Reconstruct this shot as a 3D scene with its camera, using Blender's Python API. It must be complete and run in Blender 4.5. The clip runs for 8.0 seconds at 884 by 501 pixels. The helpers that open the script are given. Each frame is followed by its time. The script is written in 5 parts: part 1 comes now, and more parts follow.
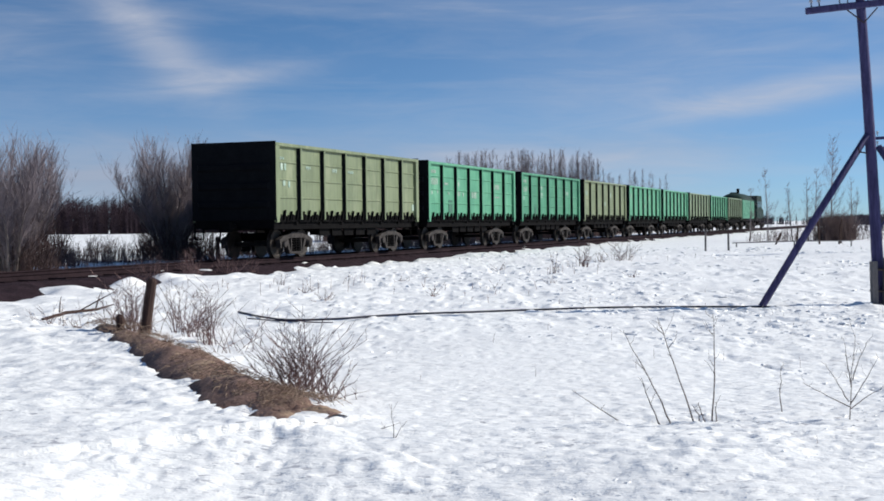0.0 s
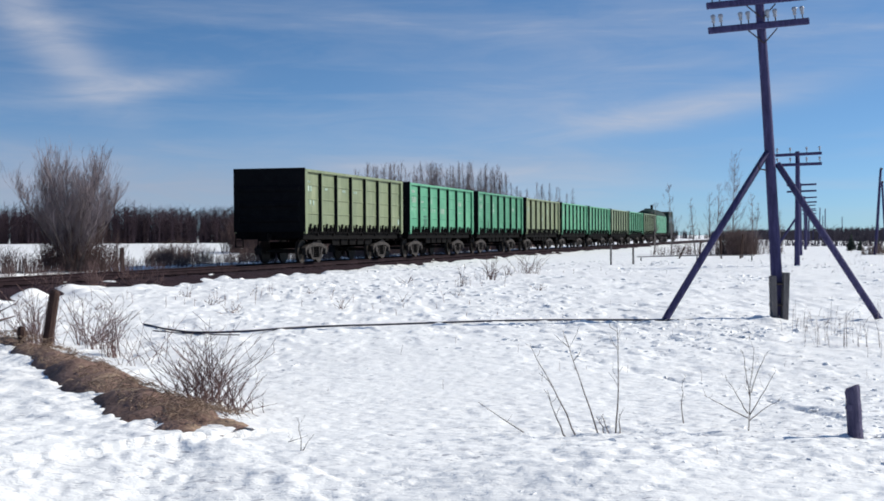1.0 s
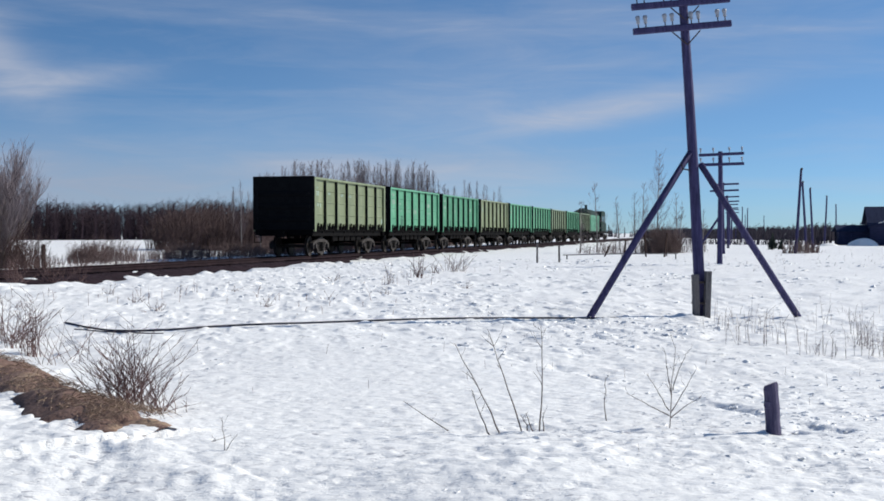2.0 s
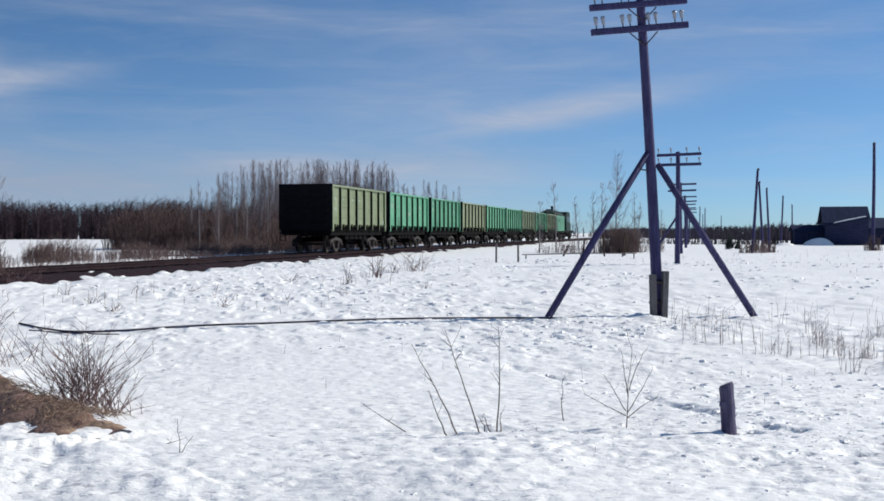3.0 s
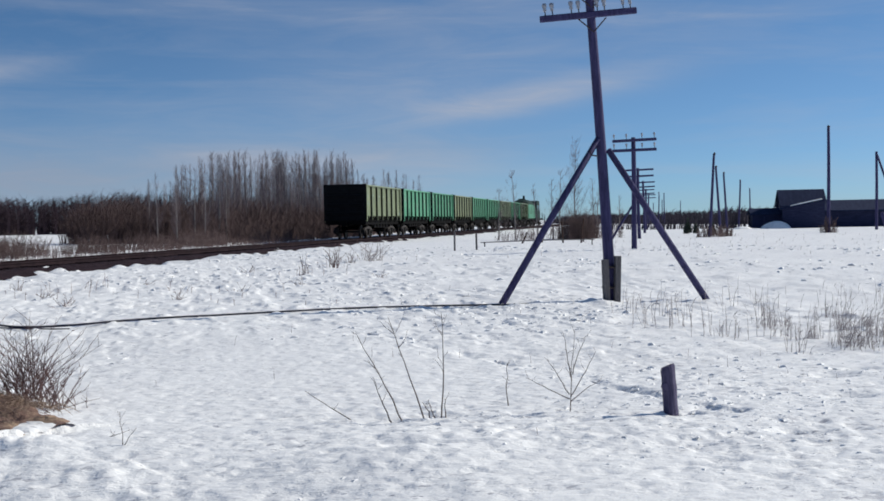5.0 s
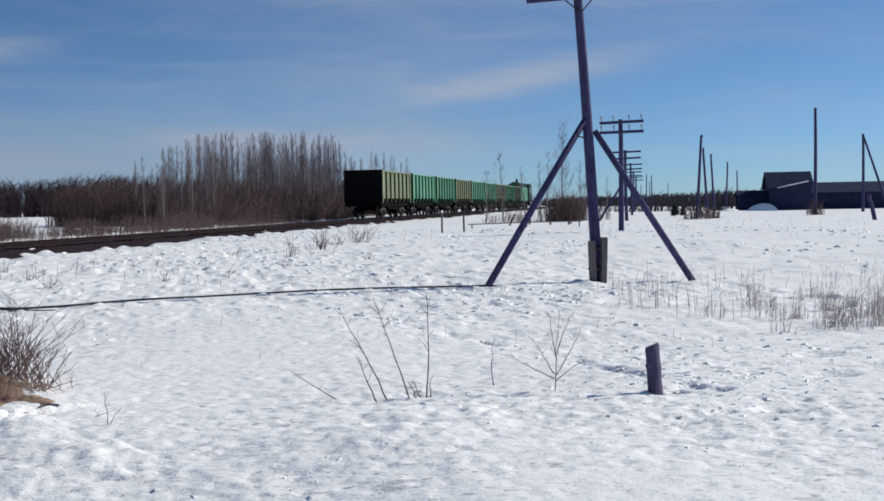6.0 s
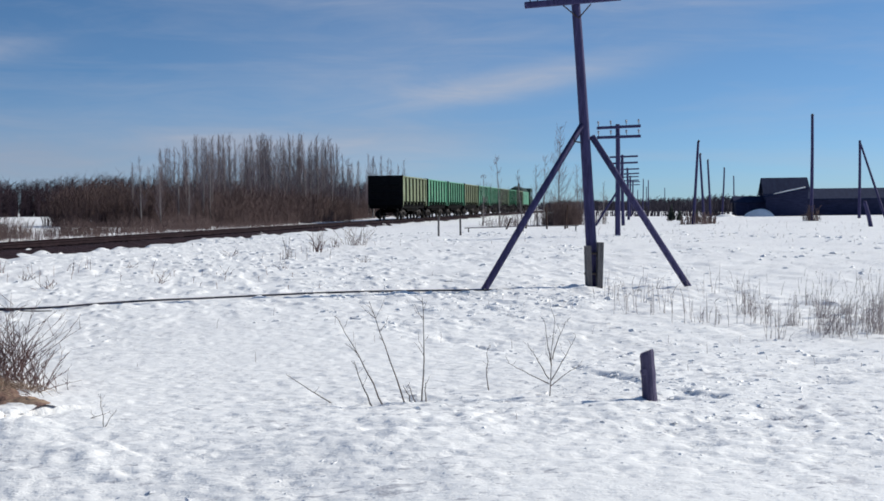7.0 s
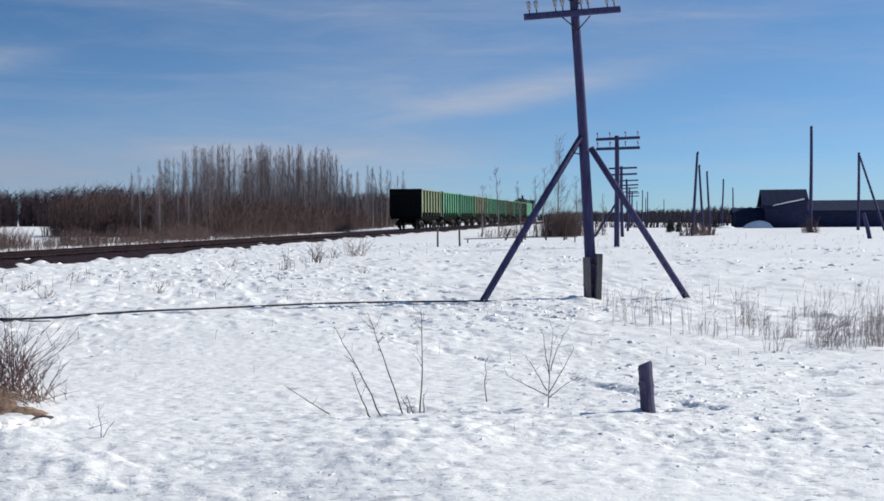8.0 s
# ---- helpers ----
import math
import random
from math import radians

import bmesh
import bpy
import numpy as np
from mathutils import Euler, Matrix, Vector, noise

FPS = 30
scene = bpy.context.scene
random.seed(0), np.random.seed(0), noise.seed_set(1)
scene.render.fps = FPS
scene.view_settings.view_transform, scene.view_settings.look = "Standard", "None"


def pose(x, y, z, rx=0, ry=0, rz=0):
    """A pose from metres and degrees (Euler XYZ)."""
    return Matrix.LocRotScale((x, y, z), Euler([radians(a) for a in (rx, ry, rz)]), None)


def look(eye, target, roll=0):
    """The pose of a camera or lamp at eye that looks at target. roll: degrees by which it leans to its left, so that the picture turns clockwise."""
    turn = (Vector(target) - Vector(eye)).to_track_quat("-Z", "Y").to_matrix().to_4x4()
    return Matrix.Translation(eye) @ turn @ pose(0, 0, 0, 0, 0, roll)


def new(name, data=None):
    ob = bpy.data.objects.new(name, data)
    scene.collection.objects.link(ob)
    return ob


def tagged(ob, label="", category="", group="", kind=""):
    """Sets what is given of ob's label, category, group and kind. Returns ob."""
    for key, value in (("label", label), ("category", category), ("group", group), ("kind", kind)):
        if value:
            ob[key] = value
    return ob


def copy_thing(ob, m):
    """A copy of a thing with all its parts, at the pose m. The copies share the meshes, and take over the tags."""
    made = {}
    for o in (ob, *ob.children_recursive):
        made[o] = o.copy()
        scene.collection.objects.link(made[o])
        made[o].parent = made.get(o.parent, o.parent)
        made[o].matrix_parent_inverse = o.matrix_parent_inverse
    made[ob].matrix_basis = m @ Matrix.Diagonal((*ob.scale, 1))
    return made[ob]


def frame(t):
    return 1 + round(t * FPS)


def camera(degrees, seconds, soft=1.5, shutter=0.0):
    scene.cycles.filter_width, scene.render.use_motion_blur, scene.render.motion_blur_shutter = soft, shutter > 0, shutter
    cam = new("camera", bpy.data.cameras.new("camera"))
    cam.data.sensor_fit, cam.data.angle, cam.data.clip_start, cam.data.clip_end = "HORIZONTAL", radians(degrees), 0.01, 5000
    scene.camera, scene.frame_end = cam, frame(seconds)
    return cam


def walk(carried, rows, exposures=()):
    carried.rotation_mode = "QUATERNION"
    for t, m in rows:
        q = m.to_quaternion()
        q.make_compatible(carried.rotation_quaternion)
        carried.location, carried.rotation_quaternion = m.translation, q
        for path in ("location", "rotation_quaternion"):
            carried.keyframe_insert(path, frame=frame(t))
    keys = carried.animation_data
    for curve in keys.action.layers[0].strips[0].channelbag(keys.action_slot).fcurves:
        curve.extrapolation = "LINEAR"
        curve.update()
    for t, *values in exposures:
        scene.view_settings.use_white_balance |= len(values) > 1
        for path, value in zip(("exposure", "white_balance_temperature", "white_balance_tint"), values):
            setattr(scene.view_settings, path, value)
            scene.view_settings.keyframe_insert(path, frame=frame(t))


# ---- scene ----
cam = camera(37.87, 8.0, soft=1.7, shutter=0.25)
PATH = [  # seconds, x, y, z, yaw, pitch, lean
    (0.0, 0.000, 0.000, 0.000, -0.99, -1.13, 0.72),
    (0.5, 0.001, -0.009, 0.013, -3.02, -0.89, 0.53),
    (1.0, -0.006, -0.060, 0.010, -5.08, -0.62, 0.33),
    (1.5, 0.000, -0.078, 0.016, -6.99, -0.71, 0.26),
    (1.7, 0.004, -0.078, 0.018, -7.58, -0.73, 0.20),
    (2.8, 0.027, -0.060, 0.029, -9.76, -0.77, 0.12),
    (3.0, 0.031, -0.060, 0.030, -10.10, -0.77, 0.12),
    (3.5, 0.052, -0.083, 0.021, -10.72, -0.67, 0.29),
    (4.0, 0.080, -0.110, 0.014, -11.13, -0.67, 0.56),
    (4.2, 0.111, -0.115, 0.017, -11.16, -1.34, 0.76),
    (4.4, 0.145, -0.117, 0.023, -11.07, -3.75, 1.37),
    (4.5, 0.160, -0.118, 0.024, -11.04, -4.43, 1.52),
    (4.6, 0.170, -0.119, 0.023, -11.21, -3.15, 1.60),
    (4.7, 0.174, -0.121, 0.021, -11.39, -1.29, 1.40),
    (5.8, 0.200, -0.136, -0.003, -12.26, -1.69, 1.06),
    (6.0, 0.202, -0.139, -0.006, -12.30, -2.06, 1.08),
    (6.5, 0.200, -0.154, -0.003, -12.39, -2.20, 0.88),
    (7.0, 0.198, -0.168, 0.010, -12.46, -1.93, 0.62),
    (7.5, 0.201, -0.173, 0.016, -12.48, -1.69, 0.51),
    (8.0, 0.201, -0.179, 0.015, -12.50, -1.45, 0.47),
]
walk(cam, [(t, pose(x, y, z, 90 + p, 0, w) @ pose(0, 0, 0, 0, 0, -r)) for t, x, y, z, w, p, r in PATH],
     exposures=[(0.0, 0.44), (1.0, 0.45), (1.5, 0.40), (3.5, 0.37), (4.1, 0.32), (4.5, 0.15), (5.8, 0.17), (6.5, 0.17), (7.0, 0.27), (8.0, 0.32)])

# ---- light ----
SUN_AZ, SUN_EL = radians(12), radians(32)  # azimuth measured from +x towards +y
world = bpy.data.worlds.new("sky")
scene.world = world
world.use_nodes = True


class Nodes:
    """Short-hand for building node trees."""

    def __init__(self, tree):
        self.t = tree

    def n(self, kind, **kw):
        node = self.t.nodes.new(kind)
        for k, v in kw.items():
            if k.startswith("i_"):
                node.inputs[int(k[2:])].default_value = v
            else:
                setattr(node, k, v)
        return node

    def l(self, a, b):
        self.t.links.new(a, b)

    def math(self, op, a, b=0.0, clamp=False):
        node = self.n("ShaderNodeMath", operation=op, use_clamp=clamp)
        for i, v in enumerate((a, b)):
            if isinstance(v, (int, float)):
                node.inputs[i].default_value = v
            else:
                self.l(v, node.inputs[i])
        return node.outputs[0]

    def ramp(self, fac, stops):
        node = self.n("ShaderNodeValToRGB")
        r = node.color_ramp
        while len(r.elements) < len(stops):
            r.elements.new(0.5)
        for e, (p, c) in zip(r.elements, stops):
            e.position = p
            e.color = c if len(c) == 4 else (*c, 1)
        self.l(fac, node.inputs[0])
        return node.outputs[0]

    def mix(self, fac, a, b, how="MIX"):
        node = self.n("ShaderNodeMix", data_type="RGBA", blend_type=how)
        for i, v in ((0, fac), (6, a), (7, b)):
            if isinstance(v, (int, float)):
                node.inputs[i].default_value = v
            elif isinstance(v, tuple):
                node.inputs[i].default_value = v if len(v) == 4 else (*v, 1)
            else:
                self.l(v, node.inputs[i])
        return node.outputs[2]

    def noise(self, vec, scale, detail=4.0, rough=0.55, dist=0.0):
        node = self.n("ShaderNodeTexNoise")
        for name, v in (("Scale", scale), ("Detail", detail), ("Roughness", rough), ("Distortion", dist)):
            node.inputs[name].default_value = v
        if vec is not None:
            self.l(vec, node.inputs["Vector"])
        return node.outputs[0]

    def mapped(self, vec, scale=(1, 1, 1), rot=(0, 0, 0), loc=(0, 0, 0)):
        node = self.n("ShaderNodeMapping")
        node.inputs["Scale"].default_value = scale
        node.inputs["Rotation"].default_value = rot
        node.inputs["Location"].default_value = loc
        self.l(vec, node.inputs["Vector"])
        return node.outputs[0]


def build_sky():
    world.node_tree.nodes.clear()
    k = Nodes(world.node_tree)
    d = k.n("ShaderNodeTexCoord").outputs["Generated"]
    sep = k.n("ShaderNodeSeparateXYZ")
    k.l(d, sep.inputs[0])
    x, y, z = sep.outputs
    # the clear air thins quickly above the horizon
    lift = k.n("ShaderNodeCombineXYZ")
    k.l(x, lift.inputs[0]), k.l(y, lift.inputs[1])
    k.l(k.math("ADD", k.math("MULTIPLY", z, 2.6), 0.05), lift.inputs[2])
    nrm = k.n("ShaderNodeVectorMath", operation="NORMALIZE")
    k.l(lift.outputs[0], nrm.inputs[0])
    sky = k.n("ShaderNodeTexSky", sky_type="NISHITA", sun_disc=False, sun_elevation=SUN_EL,
              sun_rotation=math.pi / 2 - SUN_AZ, air_density=1.0, dust_density=0.6, ozone_density=2.0)
    k.l(nrm.outputs[0], sky.inputs[0])
    # cirrus: azimuth and elevation in degrees
    az = k.math("MULTIPLY", k.math("ARCTAN2", x, y), 57.3)
    el = k.math("MULTIPLY", k.math("ARCSINE", z), 57.3)
    sky_co = k.n("ShaderNodeCombineXYZ")
    k.l(az, sky_co.inputs[0]), k.l(el, sky_co.inputs[1])
    co = sky_co.outputs[0]
    streaks = k.noise(k.mapped(co, (0.045, 0.42, 1), (0, 0, radians(-7)), (4.3, 1.7, 0)), 1.0, 6, 0.6, 0.5)
    fine = k.noise(k.mapped(co, (0.16, 0.9, 1), (0, 0, radians(-11)), (7, 3, 0)), 1.0, 5, 0.62, 0.8)
    cover = k.math("ADD", k.math("MULTIPLY", streaks, 0.72), k.math("MULTIPLY", fine, 0.28))
    wisps = k.ramp(cover, [(0.44, (0, 0, 0)), (0.60, (0.15,) * 3), (0.78, (0.5,) * 3)])

    def blob(a0, e0, wa, we, tilt):
        da, de = k.math("SUBTRACT", az, a0), k.math("SUBTRACT", el, e0)
        c, s = math.cos(radians(tilt)), math.sin(radians(tilt))
        u = k.math("ADD", k.math("MULTIPLY", da, c / wa), k.math("MULTIPLY", de, s / wa))
        v = k.math("ADD", k.math("MULTIPLY", da, -s / we), k.math("MULTIPLY", de, c / we))
        q = k.math("ADD", k.math("MULTIPLY", u, u), k.math("MULTIPLY", v, v))
        return k.math("EXPONENT", k.math("MULTIPLY", q, -1.0))

    plume = k.math("ADD", k.math("ADD", blob(-11.6, 8.3, 3.6, 1.1, -42), k.math("MULTIPLY", blob(-8.4, 6.5, 3.4, 0.5, 7), 0.8)),
                   k.math("MULTIPLY", blob(-19, 7.6, 3.5, 1.2, 0), 0.3))
    streak = k.math("ADD", k.math("MULTIPLY", blob(16.0, 5.5, 5.5, 0.62, 9), 0.85), k.math("ADD", k.math("MULTIPLY", blob(10.5, 6.8, 7, 2.4, 6), 0.26), k.math("MULTIPLY", blob(7.5, 2.2, 7, 1.6, 0), 0.42)))
    low = k.math("ADD", k.math("MULTIPLY", blob(4.5, 2.9, 10, 0.95, 2), 0.6), k.math("MULTIPLY", blob(-4, 1.4, 12, 1.8, 0), 0.6))
    veil = k.math("MULTIPLY", k.math("ADD", blob(-14, 2.3, 9, 1.9, 2), low), k.math("ADD", k.math("MULTIPLY", fine, 0.9), 0.30), True)
    puffs = k.math("MULTIPLY", k.math("ADD", k.math("MULTIPLY", plume, 0.75), streak), k.math("ADD", k.math("MULTIPLY", fine, 1.1), 0.12))
    fac = k.math("MULTIPLY", k.math("MINIMUM", k.math("ADD", wisps, puffs), 0.85), 1.0, True)
    clear = k.mix(1.0, sky.outputs[0], (0.66, 0.96, 1.17), "MULTIPLY")
    haze = k.math("EXPONENT", k.math("MULTIPLY", k.math("MAXIMUM", el, 0.0), -0.42))
    clear = k.mix(k.math("MULTIPLY", haze, 0.45), clear, (3.2, 4.3, 5.6))
    clear = k.mix(k.math("MULTIPLY", veil, 0.8), clear, (3.35, 3.75, 4.75))
    col = k.mix(fac, clear, (4.9, 5.15, 5.95))
    bg = k.n("ShaderNodeBackground")
    bg.inputs[1].default_value = 0.08
    k.l(col, bg.inputs[0])
    k.l(bg.outputs[0], k.n("ShaderNodeOutputWorld").inputs[0])


build_sky()
sun = new("sun", bpy.data.lights.new("sun", "SUN"))
sun.data.energy, sun.data.angle, sun.data.color = 3.9, radians(0.6), (1.0, 0.955, 0.85)
sun.matrix_world = look((0, 0, 60), (-math.cos(SUN_AZ) * math.cos(SUN_EL) * 50, -math.sin(SUN_AZ) * math.cos(SUN_EL) * 50, 60 - math.sin(SUN_EL) * 50))


# ---- materials ----
def material(name, rough=0.7, metal=0.0, spec=0.3):
    m = bpy.data.materials.new(name)
    m.use_nodes = True
    k = Nodes(m.node_tree)
    b = m.node_tree.nodes["Principled BSDF"]
    b.inputs["Roughness"].default_value, b.inputs["Metallic"].default_value = rough, metal
    b.inputs["Specular IOR Level"].default_value = spec
    return m, k, b


def grained(name, dark, light, scale, rough=0.8, metal=0.0, spec=0.25, stretch=(1, 1, 1), bump=0.3, fine=6.0, spot=None, random_tone=0.0, dist=0.02):
    """A surface of two tones with coarse and fine grain, optional spots of a third colour, and relief."""
    m, k, b = material(name, rough, metal, spec)
    co = k.mapped(k.n("ShaderNodeTexCoord").outputs["Object"], stretch)
    coarse, grain = k.noise(co, scale, 5, 0.6), k.noise(co, scale * fine, 4, 0.65)
    both = k.math("ADD", k.math("MULTIPLY", coarse, 0.6), k.math("MULTIPLY", grain, 0.4))
    col = k.ramp(both, [(0.33, dark), (0.66, light)])
    if spot:
        colour, size, amount = spot
        mask = k.ramp(k.noise(co, size, 6, 0.7), [(1 - amount, (0, 0, 0)), (min(1.0, 1.06 - amount), (1, 1, 1))])
        col = k.mix(mask, col, colour)
    if random_tone:
        rnd = k.n("ShaderNodeObjectInfo").outputs["Random"]
        tone = k.math("ADD", k.math("MULTIPLY", rnd, 2 * random_tone), 1 - random_tone)
        hsv = k.n("ShaderNodeHueSaturation")
        k.l(tone, hsv.inputs["Value"]), k.l(col, hsv.inputs["Color"])
        col = hsv.outputs[0]
    k.l(col, b.inputs["Base Color"])
    if bump:
        bm = k.n("ShaderNodeBump")
        bm.inputs["Strength"].default_value, bm.inputs["Distance"].default_value = bump, dist
        k.l(both, bm.inputs["Height"])
        k.l(bm.outputs[0], b.inputs["Normal"])
    return m


def snow_material():
    m, k, b = material("old_snow", 0.55, 0.0, 0.25)
    co = k.n("ShaderNodeTexCoord").outputs["Object"]
    big = k.noise(co, 0.35, 5, 0.6)
    mid = k.noise(k.mapped(co, (1, 1.5, 1)), 2.6, 6, 0.65)
    fine = k.noise(co, 30, 4, 0.7)
    crumbs = k.noise(k.mapped(co, (0.8, 1.15, 1)), 9.0, 4, 0.62)
    flecks = k.noise(k.mapped(co, (0.5, 1.2, 1)), 15, 3, 0.6)
    far_flecks = k.noise(k.mapped(co, (0.8, 1.0, 1), loc=(3, 8, 0)), 4.2, 4, 0.62)
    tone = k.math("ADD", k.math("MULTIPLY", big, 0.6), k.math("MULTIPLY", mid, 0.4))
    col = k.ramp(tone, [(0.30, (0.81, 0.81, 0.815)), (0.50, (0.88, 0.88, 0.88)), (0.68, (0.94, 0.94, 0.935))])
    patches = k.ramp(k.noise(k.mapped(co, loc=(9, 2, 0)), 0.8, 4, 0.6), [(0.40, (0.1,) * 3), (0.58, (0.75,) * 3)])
    # dark flecks: litter, with the crust's thin shadows put into the colour
    dirt_and_shade = k.math("MULTIPLY", k.ramp(flecks, [(0.61, (0, 0, 0)), (0.65, (1, 1, 1))]), patches)
    specks = k.math("MULTIPLY", k.ramp(far_flecks, [(0.63, (0, 0, 0)), (0.67, (0.7,) * 3)]), patches)
    col = k.mix(k.math("MAXIMUM", dirt_and_shade, specks), col, (0.27, 0.27, 0.32))
    k.l(col, b.inputs["Base Color"])
    pits = k.ramp(flecks, [(0.50, (1, 1, 1)), (0.66, (0, 0, 0))])
    chips = k.ramp(crumbs, [(0.44, (0, 0, 0)), (0.54, (1, 1, 1))])
    relief = k.math("ADD", k.math("ADD", k.math("MULTIPLY", mid, 0.30), k.math("MULTIPLY", crumbs, 0.35)),
                    k.math("ADD", k.math("MULTIPLY", fine, 0.05), k.math("ADD", k.math("MULTIPLY", pits, 0.16), k.math("MULTIPLY", chips, 0.10))))
    bm = k.n("ShaderNodeBump")
    bm.inputs["Strength"].default_value, bm.inputs["Distance"].default_value = 0.45, 0.05
    k.l(relief, bm.inputs["Height"])
    k.l(bm.outputs[0], b.inputs["Normal"])
    return m


def paint(name, dark, light, rust, pale):
    """Weathered wagon paint: faded in patches, dusty streaks down the sheets, rust at the scratches."""
    m, k, b = material(name, 0.55, 0.0, 0.35)
    co = k.n("ShaderNodeTexCoord").outputs["Object"]
    fade, streak = k.noise(co, 0.9, 5, 0.6), k.noise(k.mapped(co, (7, 7, 0.5)), 1.0, 5, 0.6)
    col = k.ramp(k.math("ADD", k.math("MULTIPLY", fade, 0.5), k.math("MULTIPLY", streak, 0.5)), [(0.34, dark), (0.64, light)])
    mask = k.ramp(k.noise(co, 3.5, 8, 0.75), [(0.62, (0, 0, 0)), (0.68, (0.8,) * 3)])
    col = k.mix(mask, col, rust)
    chalk = k.ramp(k.noise(k.mapped(co, (1.6, 1.6, 0.55), loc=(5, 1, 2)), 1.0, 5, 0.65), [(0.52, (0, 0, 0)), (0.66, (0.42,) * 3)])
    col = k.mix(chalk, col, pale)
    k.l(col, b.inputs["Base Color"])
    bm = k.n("ShaderNodeBump")
    bm.inputs["Strength"].default_value, bm.inputs["Distance"].default_value = 0.35, 0.03
    k.l(k.noise(co, 1.6, 3, 0.5), bm.inputs["Height"])
    k.l(bm.outputs[0], b.inputs["Normal"])
    return m


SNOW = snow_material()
BALLAST = grained("sooty_ballast", (0.010, 0.0066, 0.0088), (0.042, 0.027, 0.033), 3.0, 0.95, spec=0.05, bump=0.9, fine=8, dist=0.05)
RAIL = grained("rail_steel", (0.012, 0.0075, 0.010), (0.034, 0.021, 0.025), 2.0, 0.8, 0.0, spec=0.06)
SLEEPER = grained("tarred_sleeper_wood", (0.007, 0.0048, 0.006), (0.026, 0.017, 0.02), 3, 0.95, spec=0.02, stretch=(6, 1, 6), random_tone=0.3)
OLIVE = paint("faded_olive_paint", (0.10, 0.128, 0.072), (0.19, 0.225, 0.13), (0.075, 0.06, 0.04), (0.30, 0.32, 0.21))
# near-black steel: the shade on post webs and end walls is put into colour
SHADE_BLACK = grained("shade_black_steel", (0.003, 0.0036, 0.005), (0.009, 0.010, 0.012), 2.5, 0.85, spec=0.08, bump=0.2)
GREEN = paint("green_wagon_paint", (0.026, 0.135, 0.080), (0.068, 0.255, 0.15), (0.035, 0.075, 0.05), (0.15, 0.36, 0.24))
TEAL = paint("light_green_wagon_paint", (0.038, 0.185, 0.112), (0.10, 0.315, 0.19), (0.04, 0.085, 0.055), (0.19, 0.42, 0.28))
GREYGREEN = paint("dusty_grey_green_paint", (0.10, 0.15, 0.092), (0.19, 0.24, 0.155), (0.07, 0.06, 0.04), (0.27, 0.31, 0.22))
# grime, made near-black so that the colour carries the underframe's shade
UNDER = grained("grimy_shaded_underframe", (0.0022, 0.0022, 0.0030), (0.0085, 0.0078, 0.0082), 4, 0.9, spec=0.05)
CASTING = grained("dusty_cast_steel", (0.008, 0.007, 0.008), (0.062, 0.054, 0.053), 7, 0.85, bump=0.4)
WHEEL = grained("wheel_steel", (0.018, 0.015, 0.015), (0.06, 0.05, 0.045), 5, 0.6, 0.4)
MARKING = grained("chalky_white_paint", (0.16, 0.26, 0.20), (0.42, 0.50, 0.44), 6, 0.7)
DARK_PATCH = grained("dark_repair_paint", (0.03, 0.10, 0.07), (0.06, 0.16, 0.11), 5, 0.6)
TAR_WOOD = grained("tarred_pole_wood", (0.018, 0.018, 0.055), (0.068, 0.062, 0.160), 4, 0.85, stretch=(5, 5, 0.5), bump=0.6)
GREY_WOOD = grained("weathered_grey_wood", (0.06, 0.056, 0.062), (0.20, 0.185, 0.185), 4, 0.9, stretch=(7, 7, 0.6), bump=0.6, spot=((0.03, 0.027, 0.03), 5, 0.4))
STUMP_WOOD = grained("damp_stump_wood", (0.036, 0.033, 0.075), (0.105, 0.094, 0.165), 5, 0.9, stretch=(6, 6, 0.7), bump=0.7)
BROWN_WOOD = grained("brown_rotten_wood", (0.025, 0.014, 0.013), (0.075, 0.044, 0.036), 5, 0.9, stretch=(6, 6, 0.7), bump=0.7)
PORCELAIN = grained("insulator_porcelain", (0.20, 0.22, 0.27), (0.36, 0.38, 0.43), 9, 0.3, spec=0.5, bump=0)
IRON = grained("rusty_iron", (0.03, 0.025, 0.03), (0.09, 0.07, 0.065), 9, 0.7, 0.4)
EARTH = grained("thawed_earth_and_dead_grass", (0.080, 0.045, 0.039), (0.28, 0.18, 0.145), 2.2, 0.95, bump=1.0, fine=9, spot=((0.34, 0.245, 0.175), 1.6, 0.45), dist=0.04)
STRAW = grained("dry_straw_grass", (0.17, 0.115, 0.088), (0.38, 0.28, 0.205), 3, 0.9, bump=0)
REED = grained("bleached_weed_stalks", (0.18, 0.16, 0.168), (0.40, 0.355, 0.355), 3, 0.9, bump=0)
TWIG = grained("reddish_twig_bark", (0.10, 0.060, 0.059), (0.265, 0.17, 0.155), 4, 0.85, bump=0)
SAPLING = grained("grey_brown_sapling_bark", (0.07, 0.05, 0.047), (0.18, 0.14, 0.125), 5, 0.85, bump=0)
CABLE = grained("weathered_cable_sheath", (0.012, 0.011, 0.022), (0.045, 0.042, 0.065), 4, 0.7)
BARK = grained("willow_bark", (0.075, 0.06, 0.056), (0.21, 0.175, 0.16), 4, 0.9, bump=0.4)
CROWN = grained("bare_crown_twigs", (0.125, 0.102, 0.112), (0.27, 0.225, 0.238), 1.0, 0.9, bump=0)
BIRCH = grained("pale_birch_bark", (0.12, 0.105, 0.10), (0.34, 0.315, 0.305), 2.5, 0.8, bump=0.2, stretch=(1, 1, 2), spot=((0.07, 0.055, 0.06), 3, 0.36))
BIRCHTWIG = grained("birch_crown_twigs", (0.098, 0.078, 0.088), (0.215, 0.175, 0.19), 0.6, 0.9, bump=0)
